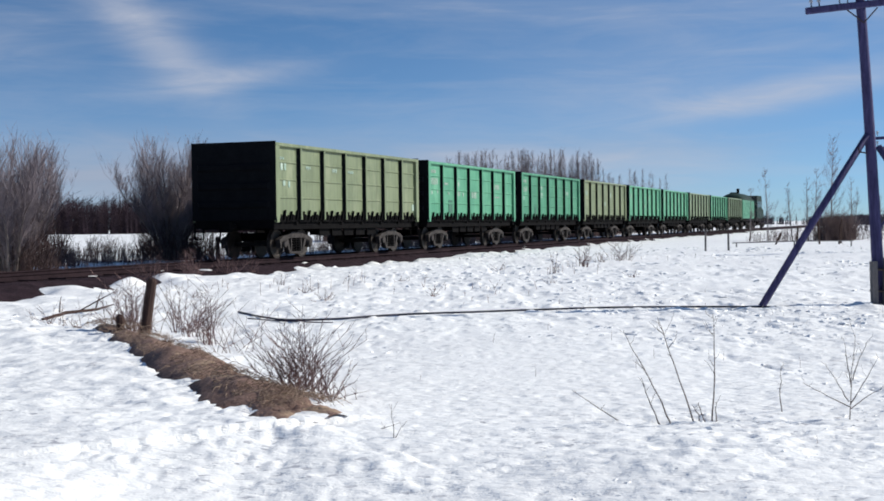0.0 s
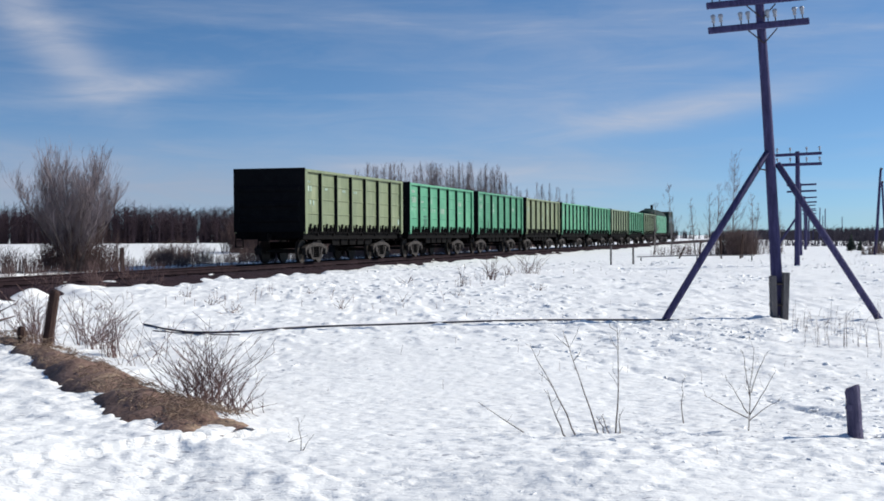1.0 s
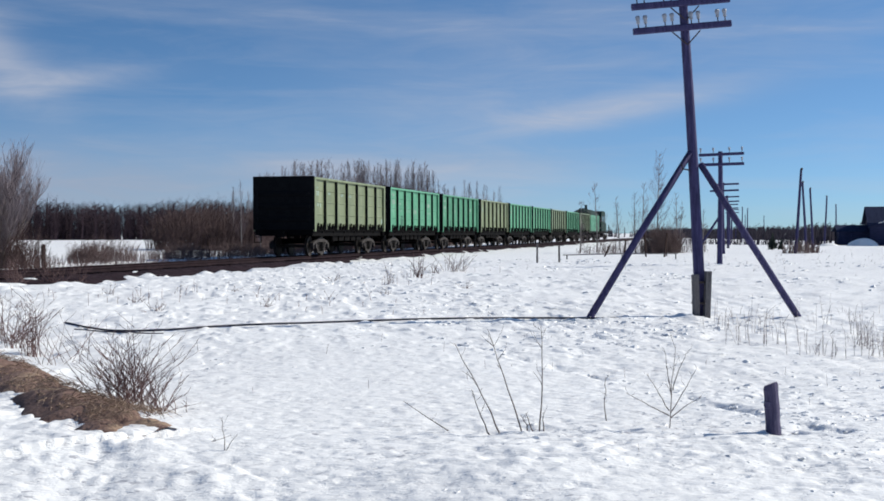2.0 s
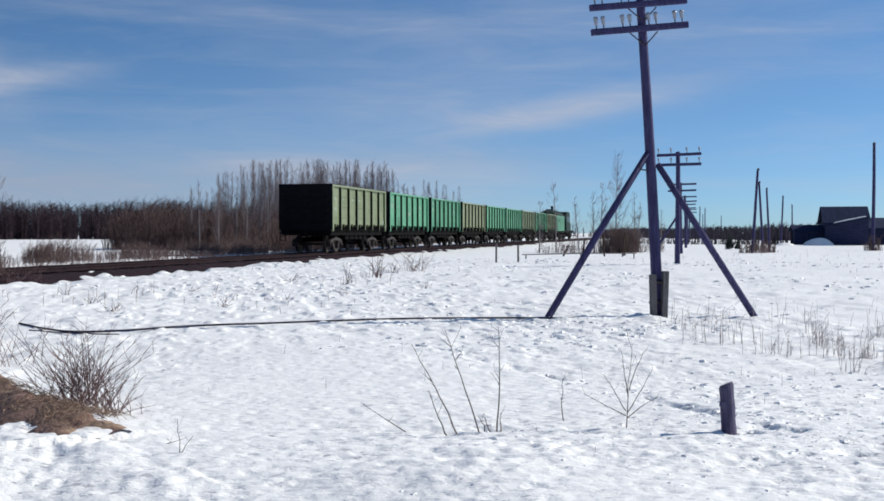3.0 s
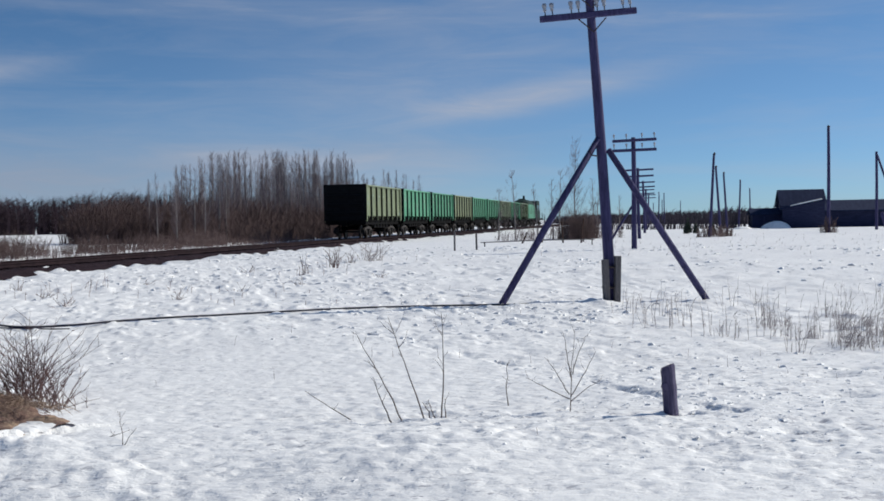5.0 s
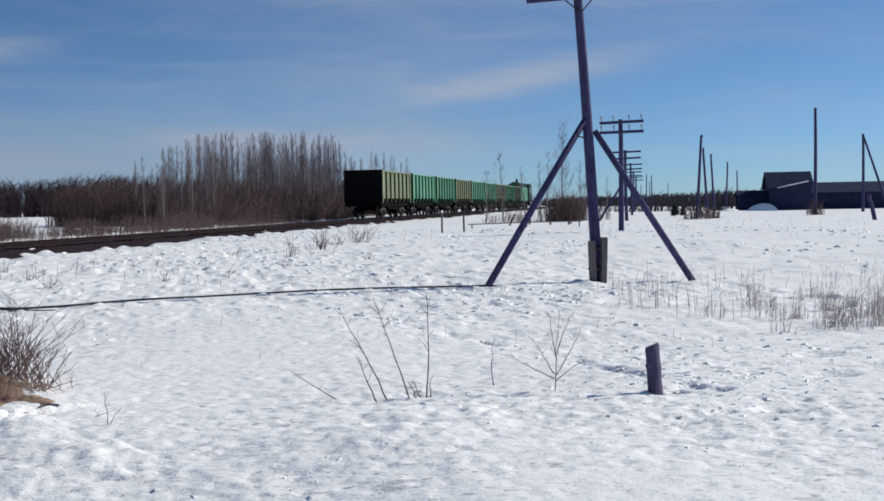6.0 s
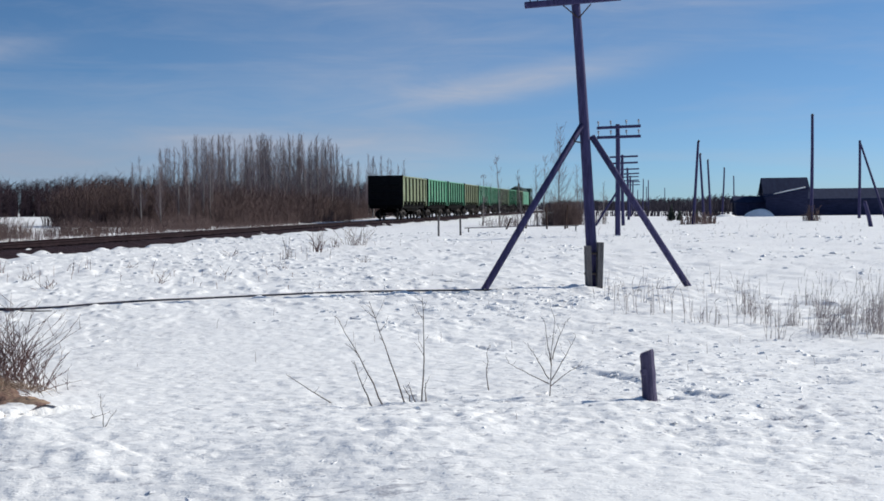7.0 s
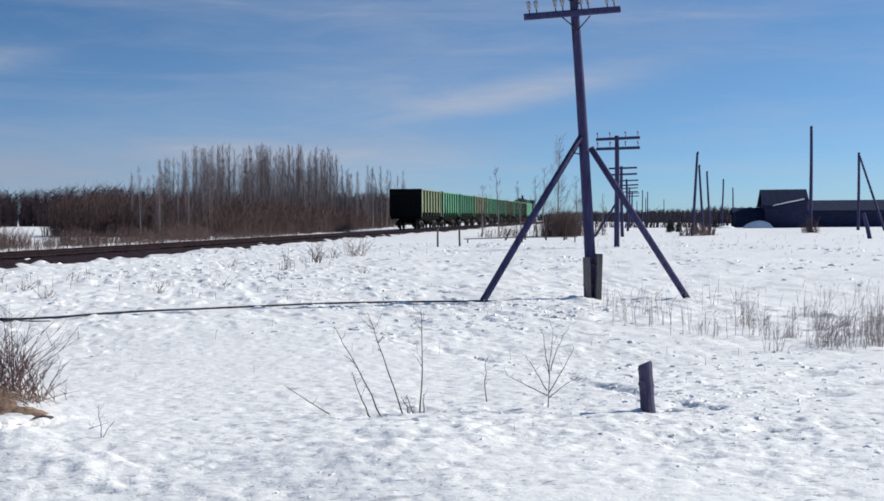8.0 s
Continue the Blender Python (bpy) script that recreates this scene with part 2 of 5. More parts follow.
SCRUB = grained("rust_brown_scrub", (0.060, 0.040, 0.040), (0.175, 0.122, 0.115), 0.5, 0.9, bump=0)
FOREST = grained("distant_bare_forest", (0.026, 0.017, 0.024), (0.056, 0.036, 0.046), 0.12, 0.95, bump=0, fine=9)
UNDERGROWTH = grained("dark_brown_undergrowth", (0.042, 0.027, 0.027), (0.125, 0.082, 0.078), 0.5, 0.9, bump=0)
# haze of the distance is put in as a bluer base colour
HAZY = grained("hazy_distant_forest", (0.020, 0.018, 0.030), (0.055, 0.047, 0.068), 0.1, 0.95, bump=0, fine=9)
SPRUCE = grained("spruce_needles", (0.012, 0.018, 0.016), (0.035, 0.05, 0.04), 3, 0.9, bump=0)
# village walls and roofs have an even dark blue tone
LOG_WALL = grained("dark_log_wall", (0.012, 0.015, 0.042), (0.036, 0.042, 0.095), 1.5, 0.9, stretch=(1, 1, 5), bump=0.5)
SLATE = grained("dark_blue_roof_felt", (0.010, 0.016, 0.045), (0.026, 0.038, 0.085), 1.0, 0.9, stretch=(4, 1, 1), spec=0.1)
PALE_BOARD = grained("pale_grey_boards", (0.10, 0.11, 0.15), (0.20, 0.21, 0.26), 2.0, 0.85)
GLASS = material("dark_window_glass", 0.08, 0.0, 0.5)[0]
GLASS.node_tree.nodes["Principled BSDF"].inputs["Base Color"].default_value = (0.02, 0.025, 0.03, 1)
LOCO_DARK = grained("sooty_dark_green_paint", (0.005, 0.016, 0.015), (0.018, 0.042, 0.036), 1.5, 0.75, spec=0.1)


# ---- mesh building ----
class MB:
    """Collects vertices and faces for one mesh."""

    def __init__(self):
        self.v, self.f = [], []

    def add(self, verts, faces):
        o = len(self.v)
        self.v.extend(tuple(p) for p in verts)
        self.f.extend(tuple(i + o for i in q) for q in faces)

    def box(self, c, size, m=None, top=1.0):
        """A box round c; top narrows its upper face."""
        sx, sy, sz = (s / 2 for s in size)
        p = [Vector((x * sx * (top if z > 0 else 1), y * sy * (top if z > 0 else 1), z * sz)) for z in (-1, 1) for x, y in ((-1, -1), (1, -1), (1, 1), (-1, 1))]
        p = [(m @ q if m else q) + Vector(c) for q in p]
        self.add(p, [(3, 2, 1, 0), (4, 5, 6, 7), (0, 1, 5, 4), (1, 2, 6, 5), (2, 3, 7, 6), (3, 0, 4, 7)])
        return self

    def bevelled(self, c, size, r):
        """A box with chamfered long edges along x."""
        sx, sy, sz = (s / 2 for s in size)
        ring = [(-sy, -sz + r), (-sy + r, -sz), (sy - r, -sz), (sy, -sz + r), (sy, sz - r), (sy - r, sz), (-sy + r, sz), (-sy, sz - r)]
        p = [(c[0] + x, c[1] + a, c[2] + b) for x in (-sx, sx) for a, b in ring]
        self.add(p, [tuple(range(7, -1, -1)), tuple(range(8, 16))] + [(i, (i + 1) % 8, 8 + (i + 1) % 8, 8 + i) for i in range(8)])
        return self

    def prism(self, outline, y0, y1):
        """An outline in x and z, drawn out from y0 to y1."""
        n = len(outline)
        p = [(x, y0, z) for x, z in outline] + [(x, y1, z) for x, z in outline]
        self.add(p, [tuple(range(n)), tuple(range(2 * n - 1, n - 1, -1))] + [(i, n + i, n + (i + 1) % n, (i + 1) % n) for i in range(n)])
        return self

    def tube(self, pts, radii, n=6, caps=True):
        pts = [Vector(p) for p in pts]
        rings, side = [], None
        for i, p in enumerate(pts):
            d = (pts[min(i + 1, len(pts) - 1)] - pts[max(i - 1, 0)]).normalized()
            side = (side - d * side.dot(d)) if side else d.orthogonal()
            side.normalize()
            up = d.cross(side)
            r = radii[i] if isinstance(radii, (list, tuple)) else radii
            rings.extend(p + (side * math.cos(2 * math.pi * k / n) + up * math.sin(2 * math.pi * k / n)) * r for k in range(n))
        faces = [(a * n + k, a * n + (k + 1) % n, (a + 1) * n + (k + 1) % n, (a + 1) * n + k) for a in range(len(pts) - 1) for k in range(n)]
        if caps:
            faces += [tuple(range(n - 1, -1, -1)), tuple((len(pts) - 1) * n + k for k in range(n))]
        self.add(rings, faces)
        return self

    def spike(self, p, q, r0, r1):
        """A thin three-sided twig from p to q."""
        o = len(self.v)
        for (x, y, z), r in ((p, r0), (q, r1)):
            self.v.extend(((x + r, y, z - 0.5 * r), (x - 0.5 * r, y + 0.87 * r, z + 0.5 * r), (x - 0.5 * r, y - 0.87 * r, z)))
        self.f.extend(((o, o + 1, o + 4, o + 3), (o + 1, o + 2, o + 5, o + 4), (o + 2, o, o + 3, o + 5)))

    def lathe(self, profile, c=(0, 0, 0), n=10, axis="z"):
        """Radius and height pairs turned about an axis."""
        v = []
        for r, h in profile:
            for k in range(n):
                a = 2 * math.pi * k / n
                q = (r * math.cos(a), r * math.sin(a), h)
                q = q if axis == "z" else (q[0], q[2], q[1])
                v.append((q[0] + c[0], q[1] + c[1], q[2] + c[2]))
        m = len(profile)
        self.add(v, [(a * n + k, a * n + (k + 1) % n, (a + 1) * n + (k + 1) % n, (a + 1) * n + k) for a in range(m - 1) for k in range(n)]
                 + [tuple(range(n - 1, -1, -1)), tuple((m - 1) * n + k for k in range(n))])
        return self

    def mesh(self, name, mat, smooth=False):
        me = bpy.data.meshes.new(name)
        me.from_pydata(self.v, [], self.f)
        me.materials.append(mat)
        if smooth:
            me.polygons.foreach_set("use_smooth", [True] * len(me.polygons))
        me.update()
        return me


def part(name, mb, mat, parent=None, label="", smooth=False, m=None):
    """One mesh object, under a thing or a part if parent is given."""
    ob = new(name, mb if isinstance(mb, bpy.types.Mesh) else mb.mesh(name, mat, smooth))
    if parent:
        ob.parent = parent
    if m is not None:
        ob.matrix_basis = m
    return tagged(ob, label)


def thing(name, m, label, category, group="", kind=""):
    ob = new(name)
    ob.empty_display_size = 0.2
    ob.matrix_basis = m
    return tagged(ob, label, category, group, kind)


rng = random.Random(7)


# ---- ground ----
def lattice(ix, iy, seed):
    h = (ix.astype(np.int64) * 374761393 + iy.astype(np.int64) * 668265263 + seed * 2147483647) & 0xFFFFFFFF
    h = ((h ^ (h >> 13)) * 1274126177) & 0xFFFFFFFF
    return ((h ^ (h >> 16)) & 0xFFFF) / 65535.0


def vnoise(x, y, seed):
    """Smooth value noise in -1..1 on arrays."""
    ix, iy = np.floor(x), np.floor(y)
    fx, fy = x - ix, y - iy
    fx, fy = fx * fx * (3 - 2 * fx), fy * fy * (3 - 2 * fy)
    a, b, c, d = lattice(ix, iy, seed), lattice(ix + 1, iy, seed), lattice(ix, iy + 1, seed), lattice(ix + 1, iy + 1, seed)
    return 2 * ((a * (1 - fx) + b * fx) * (1 - fy) + (c * (1 - fx) + d * fx) * fy) - 1


TRACK_A = radians(20.77)  # heading of the track, from +y towards +x
TRACK_X, TRACK_Y, RAIL_Z = -5.946, 41.485, -1.03
SIN_A, COS_A = math.sin(TRACK_A), math.cos(TRACK_A)


def on_track(s, w=0.0, z=0.0):
    """A place s metres along the track, w metres to its left, z above the rail tops."""
    return Vector((TRACK_X + s * SIN_A - w * COS_A, TRACK_Y + s * COS_A + w * SIN_A, RAIL_Z + z))


CREST = [(-0.80, 10.0), (-1.30, 10.8), (-2.0, 12.3), (-2.85, 14.4), (-3.75, 16.5), (-4.75, 17.9)]  # line of the earth bank


def crest_distance(x, y):
    """Distance to the bank's line, the side on which a place lies, and how far along it is (0 to 1)."""
    best, side, along = np.full(x.shape, 1e9), np.zeros(x.shape), np.zeros(x.shape)
    n = len(CREST) - 1
    for i in range(n):
        (ax, ay), (bx, by) = CREST[i], CREST[i + 1]
        dx, dy = bx - ax, by - ay
        t = np.clip(((x - ax) * dx + (y - ay) * dy) / (dx * dx + dy * dy), 0, 1)
        d = np.hypot(x - ax - t * dx, y - ay - t * dy)
        near = d < best
        best = np.where(near, d, best)
        side = np.where(near, np.sign(dx * (y - ay) - dy * (x - ax)), side)
        along = np.where(near, (i + t) / n, along)
    return best, side, along


def ground_height(x, y):
    """The snow's height on arrays of places."""
    x, y = np.asarray(x, float), np.asarray(y, float)
    z = -1.65 + 0.0103 * np.minimum(y, 45) - 0.0028 * np.clip(x, -20, 20)
    z = z - 0.045 * np.clip(x - 6.8, 0, 5.2) * np.exp(-(((y - 22) / 9) ** 2))
    left = (TRACK_X - x) * COS_A + (y - TRACK_Y) * SIN_A  # metres to the left of the track
    z = z + 0.0035 * np.clip(left - 12, 0, 230)
    near = np.exp(-((y / 90) ** 2))
    # long drifts, and the small cups and ridges of thawing snow
    smooth = np.exp(-(((x - 1.0 - 0.12 * (y - 14)) / 1.5) ** 2)) * np.exp(-(((y - 15) / 5.5) ** 2))
    rough = (1 - 0.72 * smooth) * near
    z = z + 0.035 * vnoise(x / 6.0 + 3, y / 4.5, 1) * near + 0.015 * vnoise(x / 2.2, y / 1.6 + 9, 2) * rough
    fade = np.clip((y - 5.0) / 2, 0, 1) * np.clip((24 - y) / 8, 0, 1) * np.clip((x + 9) / 3, 0, 1) * np.clip((12 - x) / 3, 0, 1)
    trodden = np.exp(-(((x - 2.7) / 2.1) ** 2) - ((y - 8.9) / 1.5) ** 2)
    patch = np.clip(0.42 + 0.35 * vnoise(x / 1.3 + 2, y / 1.6 + 7, 15) + 0.62 * trodden, 0.12, 1.2)
    pitted = rough * fade * np.where(x < -0.8, 0.3, 1.0)
    z = z + 0.006 * vnoise(x / 0.37, y / 0.31, 3) * rough * np.clip((y - 4) / 3, 0, 1)
    z = z - 0.036 * np.clip(vnoise(x / 0.135 + 5, y / 0.085, 4) - 0.20, 0, 1) * pitted * patch
    z = z - 0.02 * np.clip(vnoise(x / 0.19 + 8, y / 0.17 + 3, 14) - 0.40, 0, 1) * pitted * patch
    # broken plates of crust with sharp edges
    plate = vnoise(x / 0.19 + 2, y / 0.17, 23) + 0.7 * vnoise(x / 0.085, y / 0.08 + 6, 24)
    z = z + 0.012 * np.clip(plate / 0.18 + 0.5, 0, 1) * np.clip(patch, 0.15, 1) * pitted
    z = z + 0.005 * vnoise(x / 0.10, y / 0.10 + 2, 5) * rough * fade
    z = z - 0.012 * np.clip(vnoise(x / 0.08, y / 0.07 + 2, 16) - 0.1, 0, 1) * fade
    # bigger thaw holes and clods farther out
    far = np.clip((y - 11) / 8, 0, 1) * rough
    z = z - 0.07 * np.clip(vnoise(x / 0.52 + 11, y / 0.75 + 4, 6) - 0.32, 0, 1) * far + 0.07 * np.clip(vnoise(x / 0.45 + 1, y / 0.6 + 4, 7) - 0.3, 0, 1) * far
    clods = vnoise(x / 0.26 + 7, y / 0.5 + 2, 31) + 0.6 * vnoise(x / 0.14, y / 0.28 + 5, 32) + 0.6 * vnoise(x / 2.5, y / 3.5, 33)
    z = z + 0.03 * np.clip((clods - 0.45) / 0.25, 0, 1) * far - 0.022 * np.clip((-clods - 0.6) / 0.25, 0, 1) * far
    z = z - 0.04 * fade * np.clip(vnoise(x / 0.9 + 31, y / 0.55 + 4, 9) - 0.45, 0, 1) * rough
    # the edge of a trodden bank in front
    z = z + 0.05 * np.exp(-(((y - 8.3 - 0.10 * x) / 0.5) ** 2)) * np.clip((x - 0.6) / 0.8, 0, 1) * np.clip((4.5 - x) / 2, 0, 1) * (1 + 0.8 * vnoise(x / 0.3, y / 0.3, 17))
    # single thaw holes
    for hx, hy, wx, wy, deep in ((4.67, 8.57, 0.17, 0.12, 0.10), (4.38, 9.72, 0.16, 0.10, 0.07), (4.62, 9.62, 0.12, 0.08, 0.06), (4.16, 9.47, 0.12, 0.05, 0.06), (5.9, 10.1, 0.2, 0.12, 0.08), (6.6, 11.6, 0.2, 0.15, 0.09), (6.1, 8.9, 0.16, 0.1, 0.07), (8.25, 22.0, 0.25, 0.16, 0.09), (6.15, 22.0, 0.22, 0.14, 0.07), (10.25, 22.3, 0.22, 0.14, 0.06), (-1.07, 9.48, 0.12, 0.07, 0.06), (-5.76, 18.7, 0.3, 0.3, 0.14), (7.13, 12.04, 0.16, 0.12, 0.09), (6.77, 10.79, 0.2, 0.1, 0.08)):
        z = z - deep * np.exp(-(((x - hx) / wx) ** 2) - ((y - hy) / wy) ** 2) * (1 + 0.7 * vnoise(x / 0.07, y / 0.06, 19))
    # an old trail of broken steps that runs past the stump
    off = (x - 2.65 - 0.243 * (17.6 - y)) / (0.10 + 0.05 * vnoise(y / 0.8, y / 0.8, 34))
    trail = np.exp(-(off ** 2)) * np.clip((18.4 - y) / 1.5, 0, 1) * np.clip((y - 8.9) / 0.5, 0, 1)
    z = z - 0.05 * trail * np.clip(0.25 + 1.3 * vnoise(x / 0.16, y / 0.30, 8), 0, 1)
    # the swept hollow falls away from the ridge of the trodden bank
    z = z - 0.085 * np.clip(1.9 - x, 0, 3.4) * np.clip((9.6 - y) / 2.2, 0, 1) * np.clip((x + 2.6) / 1.4, 0, 1)
    # a low swell before the stump
    z = z + 0.035 * np.exp(-(((x - 3.70) / 0.26) ** 2) - ((y - 9.18) / 0.14) ** 2)
    # shovelled snow heaped against the earth bank
    d, side, along = crest_distance(x, y)
    heap = np.where(side > 0, np.exp(-((d / 2.6) ** 2)), np.exp(-((d / 0.55) ** 2)))
    lump = 1 + 0.25 * vnoise(x / 0.7, y / 0.7, 12) + 0.12 * vnoise(x / 0.28, y / 0.28, 13)
    z = z + heap * (0.05 + 0.07 * along) * lump * (along > 0)
    z = z + (0.028 * np.clip(vnoise(x / 0.36 + 4, y / 0.42, 18), -0.3, 1) + 0.026 * fade * np.abs(vnoise(x / 0.13 + 4, y / 0.17, 20))) * np.where(side > 0, np.exp(-((d / 3.2) ** 2)), 0.0)
    # the shoulder along the track lies level with its foot
    k = np.clip((np.abs(left) - 2.6) / 2.5, 0, 1)
    foot = RAIL_Z - 0.35 + 0.17 * vnoise(x / 0.55, y / 0.8, 21) + 0.05 * vnoise(x / 1.3, y / 1.2, 25) + 0.07 * vnoise(x / 3.4, y / 3.1, 22) + np.where(left > 0, -0.03, 0.0)
    z = np.where(np.abs(left) < 5.1, foot * (1 - k) + z * k, z)
    return z


def height(x, y):
    return float(ground_height(np.array([x]), np.array([y]))[0])


def graded(stops):
    """Coordinates with a step of their own in every stretch."""
    out = [stops[0][0]]
    for (a, step), (b, _) in zip(stops, stops[1:]):
        n = max(1, round((b - a) / step))
        out.extend(a + (b - a) * (i + 1) / n for i in range(n))
    return np.array(out)


def build_ground():
    xs = graded([(-3200, 700), (-400, 60), (-100, 8), (-30, 0.4), (-14, 0.16), (-9, 0.08), (-5, 0.05), (-2.5, 0.03), (5.8, 0.06), (11, 0.16), (18, 0.4), (40, 4), (120, 40), (400, 700), (3200, 1)])
    ys = graded([(-900, 200), (-60, 8), (0, 0.5), (6, 0.08), (7, 0.026), (12.5, 0.05), (18, 0.08), (26, 0.14), (38, 0.3), (60, 0.9), (130, 8), (400, 60), (1000, 500), (4000, 1)])
    gx, gy = np.meshgrid(xs, ys)
    gz = ground_height(gx, gy)
    nx, ny = len(xs), len(ys)
    me = bpy.data.meshes.new("ground")
    me.vertices.add(nx * ny)
    me.vertices.foreach_set("co", np.stack([gx, gy, gz], -1).astype(np.float32).ravel())
    i = (np.arange(ny - 1)[:, None] * nx + np.arange(nx - 1)).ravel()
    quads = np.stack([i, i + 1, i + nx + 1, i + nx], -1)
    me.loops.add(quads.size)
    me.loops.foreach_set("vertex_index", quads.ravel().astype(np.int32))
    me.polygons.add(len(quads))
    me.polygons.foreach_set("loop_start", np.arange(0, quads.size, 4, dtype=np.int32))
    me.update(calc_edges=True)
    me.polygons.foreach_set("use_smooth", [True] * len(quads))
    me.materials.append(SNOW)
    return tagged(new("ground", me), "thawing white snow field with cups, ruts and drifts", "snow", kind="structure")


ground = build_ground()


def snow_crust():
    """Loose plates and crumbs of crust that stand up out of the thawing snow."""
    r = np.random.default_rng(44)
    x0 = np.concatenate([r.uniform(-7, 26, 26000), r.uniform(-6, 9, 16000), r.uniform(-5, 7, 9000)])
    y0 = np.concatenate([15 + 45 * r.random(26000) ** 1.3, r.uniform(10, 22, 16000), r.uniform(6.8, 10.5, 9000)])
    bare = np.exp(-(((x0 - 1.0 - 0.12 * (y0 - 14)) / 1.7) ** 2) - ((y0 - 15) / 5.5) ** 2)
    steps = np.exp(-(((x0 - 2.65 - 0.243 * (17.6 - y0)) / 0.3) ** 2)) * (y0 < 18.4) * (y0 > 9)
    left = (TRACK_X - x0) * COS_A + (y0 - TRACK_Y) * SIN_A
    chance = 0.10 + 0.45 * vnoise(x0 / 1.6 + 4, y0 / 2.4, 41) + 0.25 * vnoise(x0 / 0.5, y0 / 0.7, 42) - 0.5 * bare + 0.6 * steps
    keep = (r.random(len(x0)) < chance) & (left < -3.2) & ((x0 > -0.6) | (y0 > 19))
    x0, y0 = x0[keep], y0[keep]
    n = len(x0)
    z0 = ground_height(x0, y0)
    size = np.clip(0.0022 * y0 + 0.004, 0.014, 0.08) * (0.4 + 1.2 * r.random(n) ** 2.5)
    a, tall, deep = r.normal(0.15, 0.7, n), size * r.uniform(0.12, 0.40, n), size * r.uniform(0.5, 1.3, n)
    verts = []
    for u, v, w in ((-1, -0.6, -0.6), (1, -0.7, -0.6), (0.9, 1, -0.6), (-0.8, 1, -0.6), (-0.45, -0.15, 0.75), (0.35, -0.25, 1.0)):
        ju, jv = u * (1 + 0.3 * r.uniform(-1, 1, n)) * size, v * deep * (1 + 0.3 * r.uniform(-1, 1, n))
        verts.append(np.stack([x0 + ju * np.cos(a) - jv * np.sin(a), y0 + ju * np.sin(a) + jv * np.cos(a), z0 + w * tall * (1 + 0.3 * r.uniform(-1, 1, n))], -1))
    v = np.stack(verts, 1).reshape(-1, 3)
    quads = ((0, 1, 5, 4), (2, 3, 4, 5))
    tris = ((1, 2, 5), (3, 0, 4))
    faces = [tuple(i * 6 + k for k in q) for i in range(n) for q in quads + tris]
    me = bpy.data.meshes.new("snow_crust")
    me.from_pydata(v.tolist(), [], faces)
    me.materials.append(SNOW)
    return tagged(new("snow_crust", me), "loose crust plates and crumbs of thawing snow", "snow", kind="stuff")


snow_crust()


# ---- track ----
def build_track():
    bed = thing("track_bed", Matrix(), "dark sooty ballast bed with wooden sleepers and rusty rails", "railway track", kind="structure")
    mb, prof = MB(), [(-3.3, -0.75), (-2.75, -0.44), (-2.3, -0.30), (-1.75, -0.17), (-1.2, -0.15), (-0.4, -0.17), (0.4, -0.17), (1.2, -0.15), (1.75, -0.17), (2.3, -0.3), (2.75, -0.44), (3.3, -0.75)]
    stations = graded([(-70, 0.35), (110, 2.0), (260, 20), (900, 1)])
    for s in stations:
        for w, z in prof:
            n = noise.noise((s * 0.9, w * 1.1, 3.0)) * 0.07 + noise.noise((s * 3.1, w * 3.0, 8.0)) * 0.025
            mb.v.append(on_track(s, w + n, z + n * (1.0 if abs(w) > 1.3 else 0.25)))
    k = len(prof)
    mb.f = [(a * k + i, (a + 1) * k + i, (a + 1) * k + i + 1, a * k + i + 1) for a in range(len(stations) - 1) for i in range(k - 1)]
    part("ballast", mb, BALLAST, bed)
    section = [(-0.075, -0.18), (0.075, -0.18), (0.07, -0.16), (0.012, -0.14), (0.012, -0.045), (0.036, -0.03), (0.036, -0.004), (0.03, 0.0),
               (-0.03, 0.0), (-0.036, -0.004), (-0.036, -0.03), (-0.012, -0.045), (-0.012, -0.14), (-0.07, -0.16)]
    for w in (-0.80, 0.80):
        rail, n = MB(), len(section)
        ends = [-70, 20, 110, 260, 900]
        for s in ends:
            rail.v.extend(on_track(s, w + a, b) for a, b in section)
        rail.f = [(e * n + i, (e + 1) * n + i, (e + 1) * n + (i + 1) % n, e * n + (i + 1) % n) for e in range(len(ends) - 1) for i in range(n)]
        part("rail", rail, RAIL, bed, "rusty steel rail with a worn head")
    return bed


track = build_track()


# ---- wagons ----
BODY, HALF, TOP, FLOOR = 12.72, 1.525, 3.73, 1.36
SHEET = 1.41  # the wall sheets stand back behind the posts


def lay(mb, mat):
    return mb.mesh("piece", mat)


